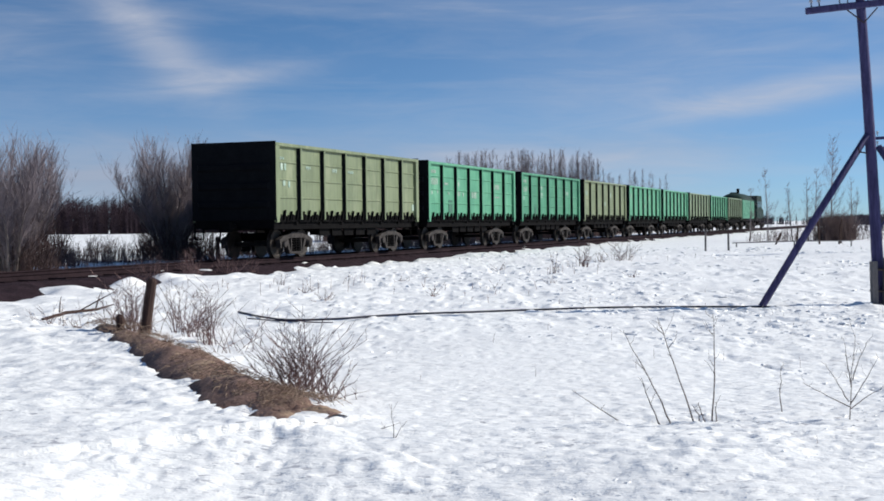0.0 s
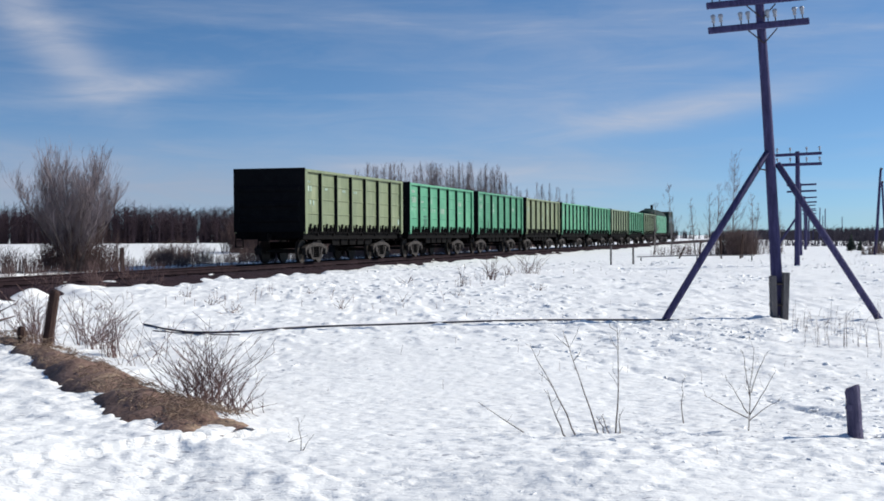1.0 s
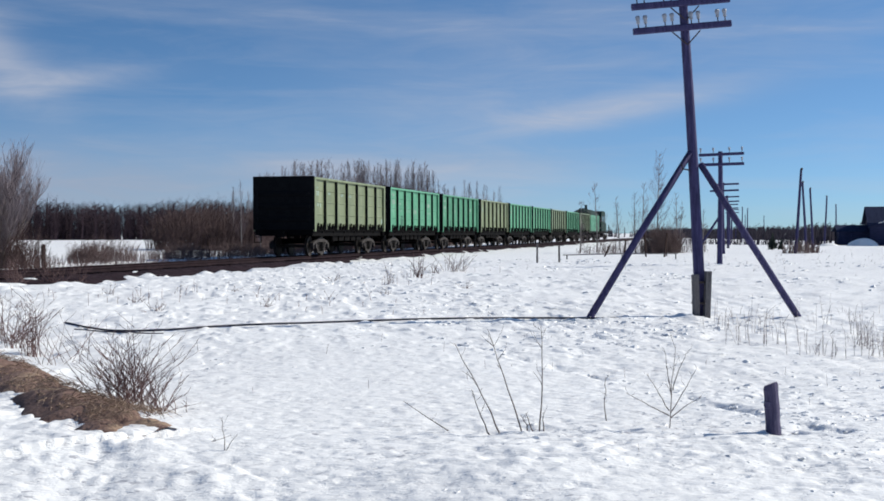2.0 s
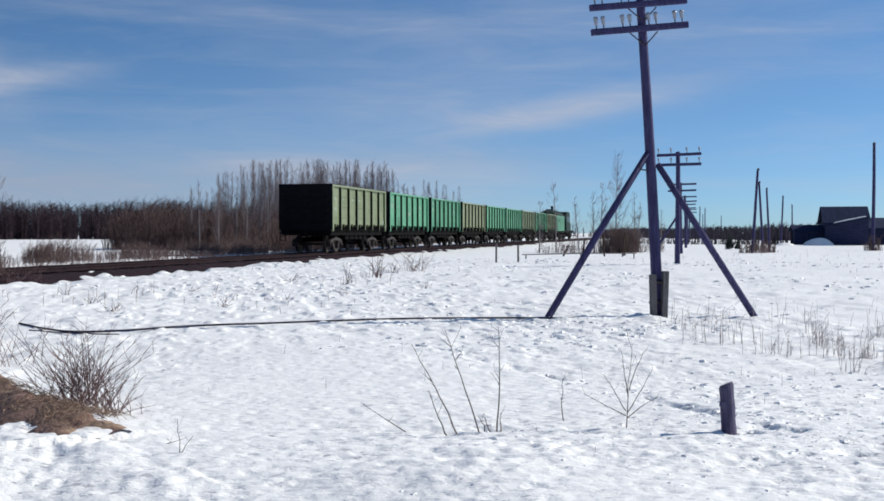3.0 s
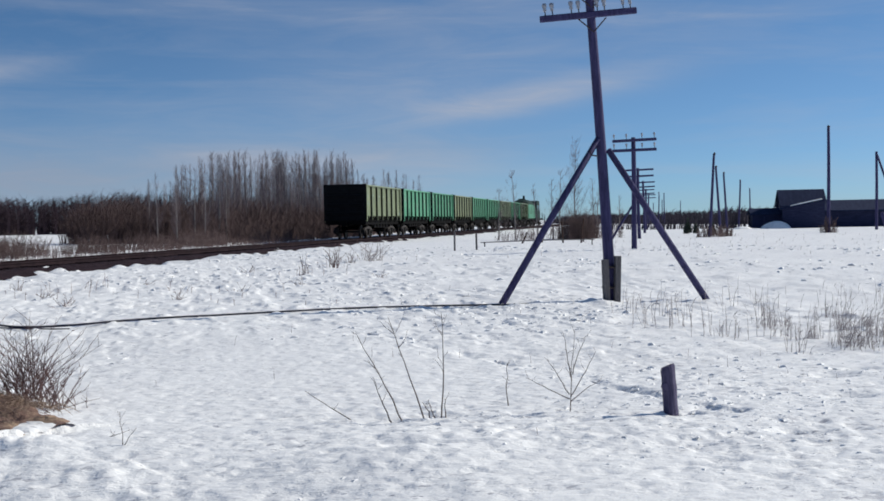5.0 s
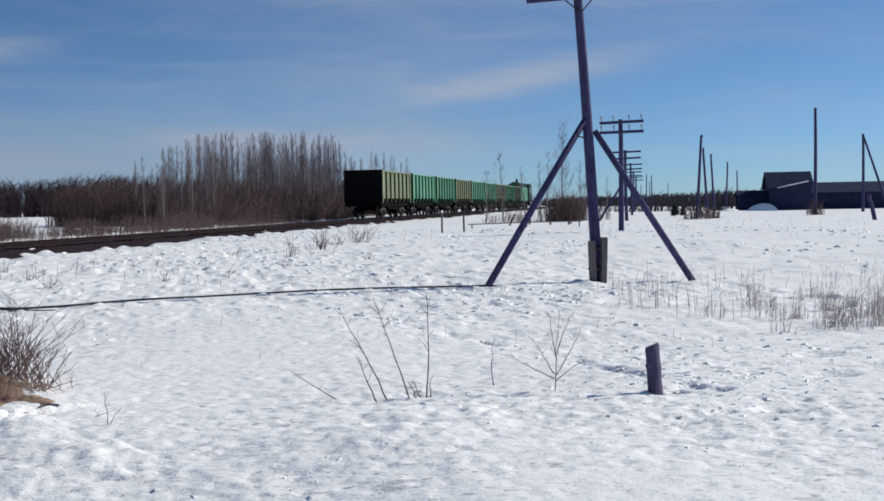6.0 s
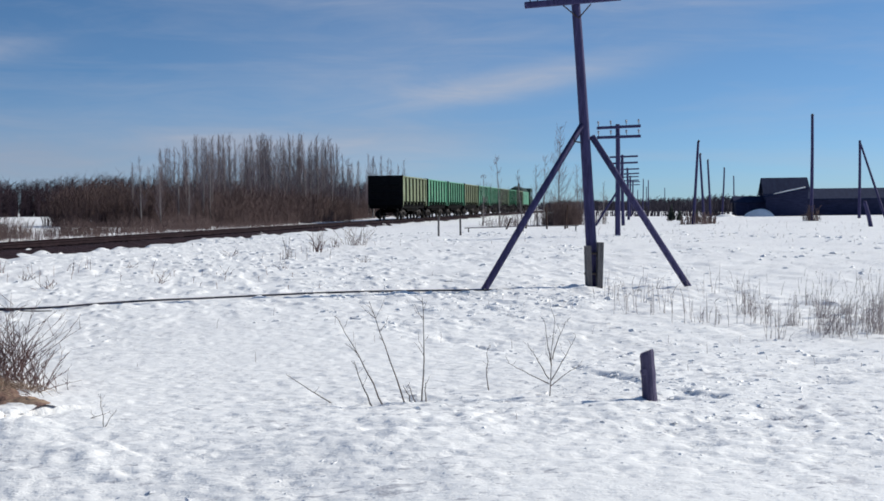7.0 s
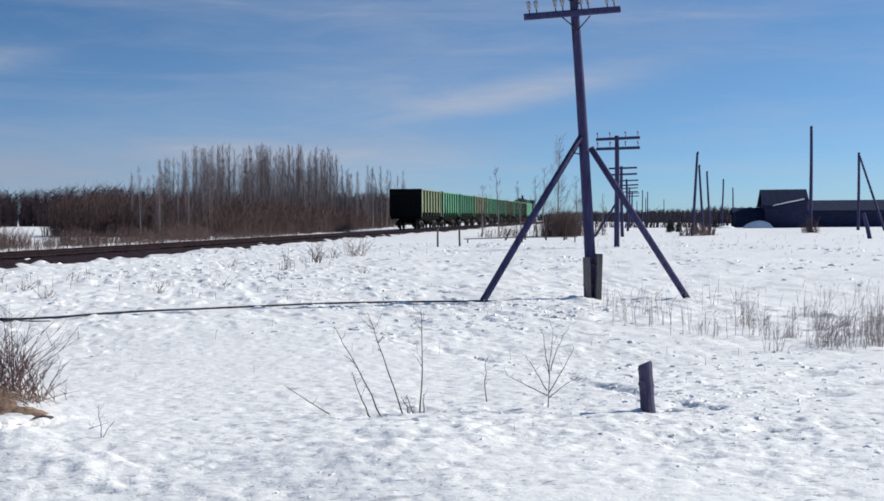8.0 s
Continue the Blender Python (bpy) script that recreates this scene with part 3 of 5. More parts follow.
def wagon_meshes(body):
    """Meshes that all wagons of one colour share."""
    out = {}
    for name, sgn in (("side_near", -1), ("side_far", 1)):
        mb = MB()
        mb.box((BODY / 2, sgn * (SHEET - 0.02), (TOP + FLOOR) / 2), (BODY - 0.1, 0.04, TOP - FLOOR - 0.05))
        for z in (1.98, 2.56, 3.12):  # pressed beads between the posts
            for i in range(7):
                x = BODY * (i + 0.5) / 7
                mb.bevelled((x, sgn * (SHEET + 0.004), z), (BODY / 7 - 0.34, 0.05, 0.07), 0.02)
        out[name] = lay(mb, body)
    w = BODY / 7
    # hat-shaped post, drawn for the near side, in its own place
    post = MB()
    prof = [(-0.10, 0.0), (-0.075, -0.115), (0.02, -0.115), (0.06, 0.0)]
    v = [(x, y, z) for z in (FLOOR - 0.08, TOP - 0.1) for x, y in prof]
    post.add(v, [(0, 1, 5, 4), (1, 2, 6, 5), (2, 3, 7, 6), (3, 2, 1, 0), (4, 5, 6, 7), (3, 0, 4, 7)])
    # the web's shade is given as its black colour
    out["post"] = lay(post, SHADE_BLACK)
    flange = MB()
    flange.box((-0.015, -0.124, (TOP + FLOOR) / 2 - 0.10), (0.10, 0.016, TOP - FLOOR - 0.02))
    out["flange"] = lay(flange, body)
    corner = MB()
    corner.prism([(0.0, 0.0), (0.27, 0.0), (0.27, TOP - FLOOR - 0.1), (0.0, TOP - FLOOR - 0.1)], -0.115, 0.02)
    corner.add([(0.02, -0.114, 0), (0.25, -0.114, 0), (0.20, -0.114, -0.18), (0.06, -0.114, -0.18), (0.02, 0.0, 0), (0.25, 0.0, 0), (0.20, 0.0, -0.18), (0.06, 0.0, -0.18)],
               [(0, 3, 2, 1), (4, 5, 6, 7), (0, 4, 7, 3), (1, 2, 6, 5), (3, 7, 6, 2)])
    out["corner_post"] = lay(corner, body)
    rail = MB()
    for sgn in (-1, 1):
        rail.bevelled((BODY / 2, sgn * (HALF - 0.06), TOP - 0.06), (BODY, 0.13, 0.12), 0.025)
    out["top_rail"] = lay(rail, body)
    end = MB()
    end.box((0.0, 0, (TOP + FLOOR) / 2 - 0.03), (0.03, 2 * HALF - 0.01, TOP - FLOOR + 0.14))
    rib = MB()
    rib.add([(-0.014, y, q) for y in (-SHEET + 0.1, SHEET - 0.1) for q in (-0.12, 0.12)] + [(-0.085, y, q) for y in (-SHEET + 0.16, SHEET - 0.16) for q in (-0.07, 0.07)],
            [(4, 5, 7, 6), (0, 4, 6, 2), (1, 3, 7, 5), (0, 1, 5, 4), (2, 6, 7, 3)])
    # ribs and end wall carry their shade as a painted black
    out["end_rib"] = lay(rib, SHADE_BLACK)
    out["end_wall"] = lay(end, SHADE_BLACK)
    sill = MB()
    sill.box((BODY / 2, 0, 1.10), (BODY - 0.2, 0.42, 0.34))
    for x in (0.12, BODY - 0.12):
        sill.box((x, 0, 1.18), (0.22, 2 * HALF - 0.2, 0.36))
    for i in range(1, 7):
        sill.box((BODY * i / 7, 0, 1.22), (0.16, 2 * SHEET - 0.1, 0.22), top=1.0)
    sill.box((BODY / 2, 0, FLOOR - 0.02), (BODY - 0.1, 2 * SHEET - 0.1, 0.04))
    for y in (-1.27, 1.27):  # added near-black boxes stand in for the shade below the side sills
        sill.box((BODY / 2, y, 1.14), (BODY - 0.4, 0.08, 0.36))
        for i in range(5):
            sill.box((BODY / 2 - 2.1 + 1.05 * i, y * 0.92, 0.88), (0.8, 0.06, 0.34))
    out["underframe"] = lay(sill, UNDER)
    hatch = MB()  # one unloading flap with its hinge lugs, seen from outside
    hatch.add([(0.05, 0.0, 0.06), (w / 2 - 0.05, 0.0, 0.06), (w / 2 - 0.05, 0.02, -0.16), (0.05, 0.02, -0.16),
               (0.05, 0.06, 0.06), (w / 2 - 0.05, 0.06, 0.06), (w / 2 - 0.05, 0.08, -0.16), (0.05, 0.08, -0.16)],
              [(0, 3, 2, 1), (4, 5, 6, 7), (0, 1, 5, 4), (3, 7, 6, 2), (0, 4, 7, 3), (1, 2, 6, 5)])
    for x, h, lean in ((0.16, 0.22, 0.07), (0.33, 0.13, -0.03), (0.62, 0.26, 0.05)):
        hatch.add([(x, -0.05, -0.1), (x + 0.07, -0.05, -0.1), (x + 0.055 + lean, -0.075, h - 0.04), (x + 0.015 + lean, -0.075, h - 0.04),
                   (x, 0.02, -0.1), (x + 0.07, 0.02, -0.1), (x + 0.055 + lean, 0.0, h - 0.04), (x + 0.015 + lean, 0.0, h - 0.04)],
                  [(0, 1, 2, 3), (4, 7, 6, 5), (0, 3, 7, 4), (1, 5, 6, 2), (3, 2, 6, 7)])
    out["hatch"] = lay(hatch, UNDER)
    coupler = MB()
    coupler.bevelled((-0.30, 0, 1.05), (0.62, 0.18, 0.22), 0.04)
    coupler.box((-0.56, -0.02, 1.05), (0.22, 0.36, 0.30))
    coupler.box((-0.5, 0.13, 1.02), (0.34, 0.1, 0.24))
    coupler.tube([(0.02, 0.42, 1.1), (-0.12, 0.42, 0.95), (-0.22, 0.40, 0.66), (-0.36, 0.34, 0.62)], 0.028, 6)
    out["coupler"] = lay(coupler, UNDER)
    step = MB()
    for y in (-0.16, 0.16):
        step.box((0, y, 0.98), (0.04, 0.035, 0.66))
    for z in (0.67, 0.92):
        step.box((0, 0, z), (0.07, 0.32, 0.03))
    out["stirrup_step"] = lay(step, UNDER)
    brake = MB()
    brake.lathe([(0.0, -0.35), (0.17, -0.33), (0.19, 0.0), (0.17, 0.33), (0.0, 0.35)], (BODY / 2 + 1.2, 0.55, 0.92), 10, "y")
    brake.tube([(BODY / 2 - 1.4, -0.6, 0.95), (BODY / 2 - 0.2, -0.6, 0.95)], 0.2, 9)
    brake.tube([(2.0, -0.35, 0.86), (BODY - 2.0, -0.35, 0.86)], 0.025, 5)
    brake.box((BODY / 2, 0.2, 0.9), (2.6, 0.08, 0.12))
    out["brake_gear"] = lay(brake, UNDER)
    # one cast side frame of a bogie, with spring nest and axle boxes
    frame_out = [(-1.22, 0.62), (-0.98, 0.72), (-0.52, 0.80), (-0.40, 0.86), (0.40, 0.86), (0.52, 0.80), (0.98, 0.72), (1.22, 0.62)]
    sf = MB()
    sf.prism(frame_out + [(1.22, 0.50), (0.92, 0.58), (0.46, 0.67), (-0.46, 0.67), (-0.92, 0.58), (-1.22, 0.50)], -0.09, 0.09)
    for o in (-1, 1):
        sf.prism([(o * 0.60, 0.62), (o * 0.76, 0.62), (o * 0.50, 0.14), (o * 0.38, 0.14)][::o], -0.08, 0.08)
        sf.prism([(o * 0.33, 0.20), (o * 0.33, 0.70), (o * 0.40, 0.70), (o * 0.40, 0.20)][::o], -0.08, 0.08)
        sf.box((o * 1.12, 0, 0.45), (0.10, 0.16, 0.22))
        sf.lathe([(0.0, -0.17), (0.11, -0.16), (0.13, -0.10), (0.13, 0.08)], (o * 0.925, 0, 0.475), 10, "y")
    sf.box((0, 0, 0.18), (0.86, 0.17, 0.08))
    out["side_frame"] = lay(sf, CASTING)
    nest = MB()
    for x in (-0.2, 0.0, 0.2):
        for i in range(5):
            nest.lathe([(0.075, 0.0), (0.09, 0.03), (0.075, 0.06)], (x, -0.02, 0.23 + 0.085 * i), 8)
    out["spring_nest"] = lay(nest, UNDER)
    bolster = MB()
    bolster.box((0, 0, 0.72), (0.4, 1.9, 0.26))
    for x in (-1.35, 1.35):
        bolster.box((x * 0.42, 0, 0.5), (0.08, 1.7, 0.08))
    out["bolster"] = lay(bolster, UNDER)
    ws = MB()
    for y in (-0.78, 0.78):
        o = 1 if y > 0 else -1
        prof = [(0.09, 0.09 * o), (0.36, 0.05 * o), (0.40, 0.065 * o), (0.475, 0.06 * o), (0.478, -0.03 * o), (0.505, -0.04 * o), (0.50, -0.065 * o), (0.40, -0.06 * o), (0.12, -0.07 * o)]
        ws.lathe(prof, (0, y, 0), 22, "y")
        for q in range(3):  # pressed ribs on the disc
            a = q * 2.09
            ws.box((0.24 * math.cos(a), y + 0.062 * o, 0.24 * math.sin(a)), (0.05, 0.02, 0.05))
    ws.tube([(0, -1.0, 0), (0, 1.0, 0)], 0.075, 8)
    out["wheelset"] = lay(ws, WHEEL)
    return out


CACHE = {}
WHEELSETS = []
TRAIN = []  # things of the train with their places along it at the start


def bogie(car, parts, x):
    bg = part("bogie", parts["bolster"], UNDER, car, "grimy two-axle bogie", m=pose(x, 0, 0))
    for sgn in (-1, 1):
        part("side_frame", parts["side_frame"], CASTING, bg, m=pose(0, sgn * 1.02, 0, 0, 0, 0 if sgn < 0 else 180))
        part("spring_nest", parts["spring_nest"], UNDER, bg, m=pose(0, sgn * 1.02, 0, 0, 0, 0 if sgn < 0 else 180))
    for dx in (-0.925, 0.925):
        ws = part("wheelset", parts["wheelset"], WHEEL, car, "worn steel wheelset", m=pose(x + dx, 0, 0.478))
        WHEELSETS.append((ws, x + dx))


def markings(car, rows, y):
    """Plain bars where numbers and notices are painted on the side."""
    for panel, u, z, wide, tall, dark in rows:
        mb = MB()
        n = 1 if dark else max(1, round(wide / (0.75 * tall + 0.05)))
        for i in range(n):  # one bar for each character
            mb.box((BODY * panel / 7 + 0.14 + u + wide * ((i + 0.5) / n - 0.5), y, z), (wide / n * (0.62 if n > 1 else 1.0), 0.012, tall * (1.0 if (i + panel) % 3 else 0.86)))
        part("painted_notice", mb, DARK_PATCH if dark else MARKING, car, "dark repair patch" if dark else "faded white painted notice")


def gondola(body, s, label, bars):
    if body.name not in CACHE:
        CACHE[body.name] = wagon_meshes(body)
    p = CACHE[body.name]
    car = thing("gondola_wagon", Matrix(), label, "wagon", "open goods wagons of the train")
    part("side_wall", p["side_near"], body, car)
    part("side_wall", p["side_far"], body, car)
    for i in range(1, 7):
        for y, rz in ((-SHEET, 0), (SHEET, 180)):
            post = part("side_post", p["post"], SHADE_BLACK, car, m=pose(BODY * i / 7, y, 0, 0, 0, rz))
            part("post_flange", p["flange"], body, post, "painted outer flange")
    for x, y, rz in ((0, -SHEET, 0), (BODY - 0.27, -SHEET, 0), (0.27, SHEET, 180), (BODY, SHEET, 180)):
        part("corner_post", p["corner_post"], body, car, m=pose(x, y, FLOOR, 0, 0, rz))
    part("top_rail", p["top_rail"], body, car)
    part("end_wall", p["end_wall"], SHADE_BLACK, car, "steel end wall with shade put into its black colour")
    part("end_wall", p["end_wall"], SHADE_BLACK, car, m=pose(BODY, 0, 0, 0, 0, 180))
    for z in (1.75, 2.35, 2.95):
        part("end_rib", p["end_rib"], SHADE_BLACK, car, m=pose(0, 0, z))
        part("end_rib", p["end_rib"], SHADE_BLACK, car, m=pose(BODY, 0, z, 0, 0, 180))
    part("underframe", p["underframe"], UNDER, car, "grimy underframe, black from shade put into its colour")
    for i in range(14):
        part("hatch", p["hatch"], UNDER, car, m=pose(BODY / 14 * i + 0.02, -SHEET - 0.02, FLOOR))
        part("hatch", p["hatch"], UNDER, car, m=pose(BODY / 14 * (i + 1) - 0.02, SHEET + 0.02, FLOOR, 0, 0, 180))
    part("coupler", p["coupler"], UNDER, car)
    part("coupler", p["coupler"], UNDER, car, m=pose(BODY, 0, 0, 0, 0, 180))
    part("stirrup_step", p["stirrup_step"], UNDER, car, m=pose(0.08, HALF - 0.2, 0))
    part("stirrup_step", p["stirrup_step"], UNDER, car, m=pose(BODY - 0.08, -HALF + 0.2, 0))
    part("brake_gear", p["brake_gear"], UNDER, car)
    bogie(car, p, 2.25)
    bogie(car, p, BODY - 2.05)
    markings(car, bars, -SHEET - 0.012)
    TRAIN.append((car, s))
    return car


OLD_NOTES = [(0, 0.45, 2.98, 0.75, 0.22, 0), (0, 0.4, 3.25, 0.5, 0.08, 0), (0, 0.62, 2.45, 0.16, 0.2, 0), (0, 0.98, 2.42, 0.14, 0.24, 0), (1, 0.6, 3.0, 0.35, 0.1, 0),
             (2, 0.9, 2.98, 0.4, 0.12, 0), (3, 0.5, 2.97, 0.5, 0.1, 0), (6, 1.25, 1.75, 0.22, 0.3, 0)]
NEW_NOTES = [(0, 0.72, 3.32, 0.6, 0.14, 0), (0, 0.75, 2.90, 1.0, 0.28, 0), (0, 0.5, 2.42, 0.16, 0.18, 0), (0, 1.2, 2.46, 0.1, 0.16, 0), (1, 0.5, 2.83, 0.5, 0.1, 0), (1, 0.8, 2.42, 0.22, 0.1, 0),
             (1, 1.05, 1.85, 0.5, 0.55, 1), (2, 0.3, 2.85, 0.25, 0.2, 0), (2, 0.35, 2.42, 0.4, 0.22, 0), (2, 0.95, 2.4, 0.15, 0.14, 0), (3, 0.7, 2.40, 0.75, 0.3, 0), (5, 0.6, 2.85, 0.9, 0.24, 0), (5, 0.65, 2.35, 0.8, 0.08, 0)]
MID_NOTES = [(0, 0.8, 3.3, 0.6, 0.16, 0), (0, 0.75, 2.86, 0.9, 0.24, 0), (0, 0.55, 2.4, 0.2, 0.24, 0), (2, 0.4, 3.0, 0.3, 0.2, 0), (2, 0.5, 2.6, 0.3, 0.25, 0), (1, 1.0, 1.8, 0.35, 0.5, 1), (5, 0.6, 2.8, 0.7, 0.2, 0)]
FEW_NOTES = [(0, 0.8, 2.95, 0.7, 0.3, 0), (3, 0.6, 2.3, 0.5, 0.25, 0), (4, 0.5, 2.9, 0.4, 0.3, 0)]
PITCH = 13.92
for k, (body, bars, label) in enumerate([
        (OLIVE, OLD_NOTES, "faded olive steel gondola wagon with shade coloured onto its end wall"),
        (TEAL, NEW_NOTES, "bright green steel gondola wagon with white painted notices"),
        (GREEN, MID_NOTES, "green steel gondola wagon with white painted notices"),
        (OLIVE, FEW_NOTES, "faded olive steel gondola wagon with dusty side sheets"),
        (TEAL, FEW_NOTES, "light green steel gondola wagon with faded notices"),
        (TEAL, FEW_NOTES, "light green steel gondola wagon with faded notices"),
        (GREYGREEN, FEW_NOTES, "dusty grey-green steel gondola wagon"),
        (TEAL, FEW_NOTES, "light green steel gondola wagon with faded notices"),
        (GREYGREEN, [], "dusty grey-green steel gondola wagon behind the locomotive")]):
    gondola(body, k * PITCH, label, bars)


def running_gear(lo, length):
    p = CACHE[GREEN.name]
    part("frame_deck", MB().box((length / 2, 0, 1.22), (length, 2.9, 0.36)), UNDER, lo)
    part("fuel_tank", MB().bevelled((length / 2, 0, 0.75), (3.0, 2.4, 0.6), 0.15), UNDER, lo)
    for x in (2.6, length - 2.6):
        bogie(lo, p, x)
    part("coupler", p["coupler"], UNDER, lo)
    part("coupler", p["coupler"], UNDER, lo, m=pose(length, 0, 0, 0, 0, 180))


def booster_unit(s):
    """A cabless diesel unit with flat sides under a dark rounded roof."""
    lo = thing("diesel_booster_unit", Matrix(), "green cabless diesel unit with a dark rounded roof", "locomotive")
    running_gear(lo, 13.0)
    part("body", MB().box((6.5, 0, 2.52), (12.6, 2.9, 2.3)), GREEN, lo)
    for i in range(9):
        part("side_door", MB().box((1.1 + i * 1.35, -1.462, 2.5), (1.15, 0.03, 1.9)), GREEN, lo)
    arc = [(1.44 * math.cos(a), 3.66 + 0.95 * math.sin(a)) for a in np.linspace(0, math.pi, 11)]
    n, roof = len(arc), MB()
    for x, q in ((0.3, 0.35), (1.6, 0.85), (3.0, 1.0), (10.5, 1.0), (12.0, 0.8), (12.7, 0.3)):
        roof.v.extend((x, y, 3.66 + (z - 3.66) * q) for y, z in arc)
    roof.f = [(e * n + i, (e + 1) * n + i, (e + 1) * n + i + 1, e * n + i + 1) for e in range(5) for i in range(n - 1)] + [tuple(range(n)), tuple(range(6 * n - 1, 5 * n - 1, -1))]
    part("roof", roof, LOCO_DARK, lo, "sooty dark rounded roof", True)
    part("fan_grille", MB().lathe([(0.6, 0), (0.6, 0.14), (0.0, 0.14)], (4.0, 0, 4.55), 14), UNDER, lo)
    part("exhaust", MB().lathe([(0.16, 0), (0.2, 0.75), (0.0, 0.75)], (7.5, 0, 4.5), 10), UNDER, lo)
    TRAIN.append((lo, s))


def locomotive(s):
    """A diesel locomotive with its cab behind a low front hood."""
    lo = thing("diesel_locomotive", Matrix(), "green diesel locomotive with a rounded cab and low front hood", "locomotive")
    running_gear(lo, 16.5)
    cab = MB()
    cab.prism([(2.2, 1.4), (8.6, 1.4), (8.6, 3.9), (8.2, 4.35), (7.4, 4.5), (3.2, 4.5), (2.5, 4.3), (2.2, 3.9)], -1.45, 1.45)
    cab_ob = part("cab", cab, LOCO_DARK, lo, "dark green driver's cab")
    for x, wd in ((3.4, 0.8), (5.2, 1.0), (7.2, 0.9)):
        part("cab_window", MB().box((x, -1.455, 3.3), (wd, 0.03, 0.8)), GLASS, cab_ob)
    part("front_hood", MB().bevelled((12.0, 0, 2.1), (6.4, 2.0, 1.5), 0.2), LOCO_DARK, lo)
    for x in (0.3, 16.0):
        for y in (-1.35, 1.35):
            e = 0.9 if x < 5 else -0.9
            part("handrail", MB().tube([(x, y, 1.4), (x, y, 2.4), (x + e, y, 2.4), (x + e, y, 1.4)], 0.03, 6), UNDER, lo)
    TRAIN.append((lo, s))


booster_unit(9 * PITCH)
locomotive(10 * PITCH + 0.2)


# ---- telegraph poles ----
def insulator(parent, x, z, y=0.0):
    pin = part("insulator", MB().lathe([(0.0, 0.075), (0.028, 0.075), (0.034, 0.10), (0.026, 0.125), (0.04, 0.15), (0.045, 0.19), (0.03, 0.215), (0.0, 0.22)], (x, y, z), 8), PORCELAIN, parent, "white porcelain insulator", True)
    part("pin", MB().tube([(x, y, z - 0.07), (x, y, z + 0.09)], 0.011, 5), IRON, pin)


def crossarm(pole, m, half, slots):
    arm = part("crossarm", MB().bevelled((0, 0, 0), (2 * half, 0.085, 0.115), 0.02), TAR_WOOD, pole, "dark wooden crossarm", m=m)
    for x in slots:
        insulator(arm, x, 0.055)
    return arm


def pole_shaft(h, r0, r1, lean=(0.0, 0.0), n=12, seed=0):
    mb, pts, rad = MB(), [], []
    for i in range(11):
        t = i / 10
        pts.append((lean[0] * t + 0.025 * math.sin(3.1 * t + seed), lean[1] * t + 0.02 * math.sin(4.3 * t + 1 + seed), -0.35 + (h + 0.35) * t))
        rad.append(r0 + (r1 - r0) * t)
    return mb.tube(pts, rad, n)


def braced_pole():
    """The near pole with two struts, stub boards at its foot and two crossarms."""
    bx, by = 7.97, 22.12
    base = thing("telegraph_pole", pose(bx, by, height(bx, by)), "tarred wooden telegraph pole with two struts and two crossarms", "telegraph pole", "telegraph poles along the railway")
    g = height(bx, by)
    part("pole", pole_shaft(6.10, 0.105, 0.074, (-0.45, -0.12)), TAR_WOOD, base, "tarred leaning pole", True)
    slots = [-0.80, -0.665, -0.31, -0.175, 0.175, 0.31, 0.665, 0.80]
    for z, dx in ((3.66 - g, -0.37), (4.09 - g, -0.40)):
        crossarm(base, pose(dx - 0.07, -0.20, z, 0, -6.0, 0), 0.9, slots)
        for sx in (-1, 1):
            part("arm_brace", MB().tube([(dx + sx * 0.26, -0.2, z - 0.06 + sx * 0.02), (dx + 0.03, -0.19, z - 0.30)], 0.012, 5), IRON, base)
    strut_l = [(5.84 - bx, -0.05, height(5.86, 22.05) - g - 0.06), (-1.19, -0.08, 1.475), (-0.26, -0.10, 2.935)]
    strut_r = [(9.97 - bx, 0.3, height(9.97, 22.4) - g - 0.06), (0.93, 0.13, 1.365), (-0.06, -0.06, 2.735)]
    for pts in (strut_l, strut_r):
        part("strut", MB().tube(pts, [0.066, 0.064, 0.058], 10), TAR_WOOD, base, "round timber strut", True)
    part("stub_board", MB().box((-0.165, -0.12, 0.27), (0.10, 0.12, 0.98), Matrix.Rotation(radians(-1.5), 3, "Y")), GREY_WOOD, base, "grey weathered stub post")
    part("stub_board", MB().box((0.03, -0.17, 0.31), (0.10, 0.11, 1.02), Matrix.Rotation(radians(2), 3, "Y")), GREY_WOOD, base, "grey weathered stub post")
    for z in (0.25, 0.62):
        part("wire_binding", MB().lathe([(0.155, -0.02), (0.165, 0.0), (0.155, 0.02)], (-0.05, -0.03, z), 12), IRON, base)
    part("step_iron", MB().tube([(-0.3, -0.15, 2.62), (-0.42, -0.15, 2.64), (-0.44, -0.15, 2.72)], 0.014, 5), IRON, base)
    return base


def line_pole(x, y, h, braced, label, pins=False):
    ob = thing("telegraph_pole", pose(x, y, height(x, y)), label, "telegraph pole", "telegraph poles along the railway")
    part("pole", pole_shaft(h, 0.12, 0.09, (rng.uniform(-0.05, 0.05), 0), 8, x), TAR_WOOD, ob, smooth=True)
    slots = [-0.80, -0.31, 0.31, 0.80] if pins else []
    for z in (h - 0.12, h - 0.51):
        crossarm(ob, pose(0, -0.14, z, 0, rng.uniform(-2.5, -1), -12), 0.87, slots)
    if braced:
        part("strut", MB().tube([(-1.9, 0.2, -0.2), (-0.05, 0, h * 0.6)], 0.07, 7), TAR_WOOD, ob)
    return ob


braced_pole()
LINE = [(18.12, 48.4), (28.5, 75.6), (39.2, 103), (50.0, 131), (61, 159)]
line_pole(*LINE[0], 4.42, False, "tarred wooden telegraph pole with two crossarms of insulators", True)
line_pole(*LINE[1], 4.4, True, "distant tarred telegraph pole with two crossarms and a strut")
for q in LINE[2:]:
    line_pole(*q, 4.4, False, "distant tarred telegraph pole with two crossarms")


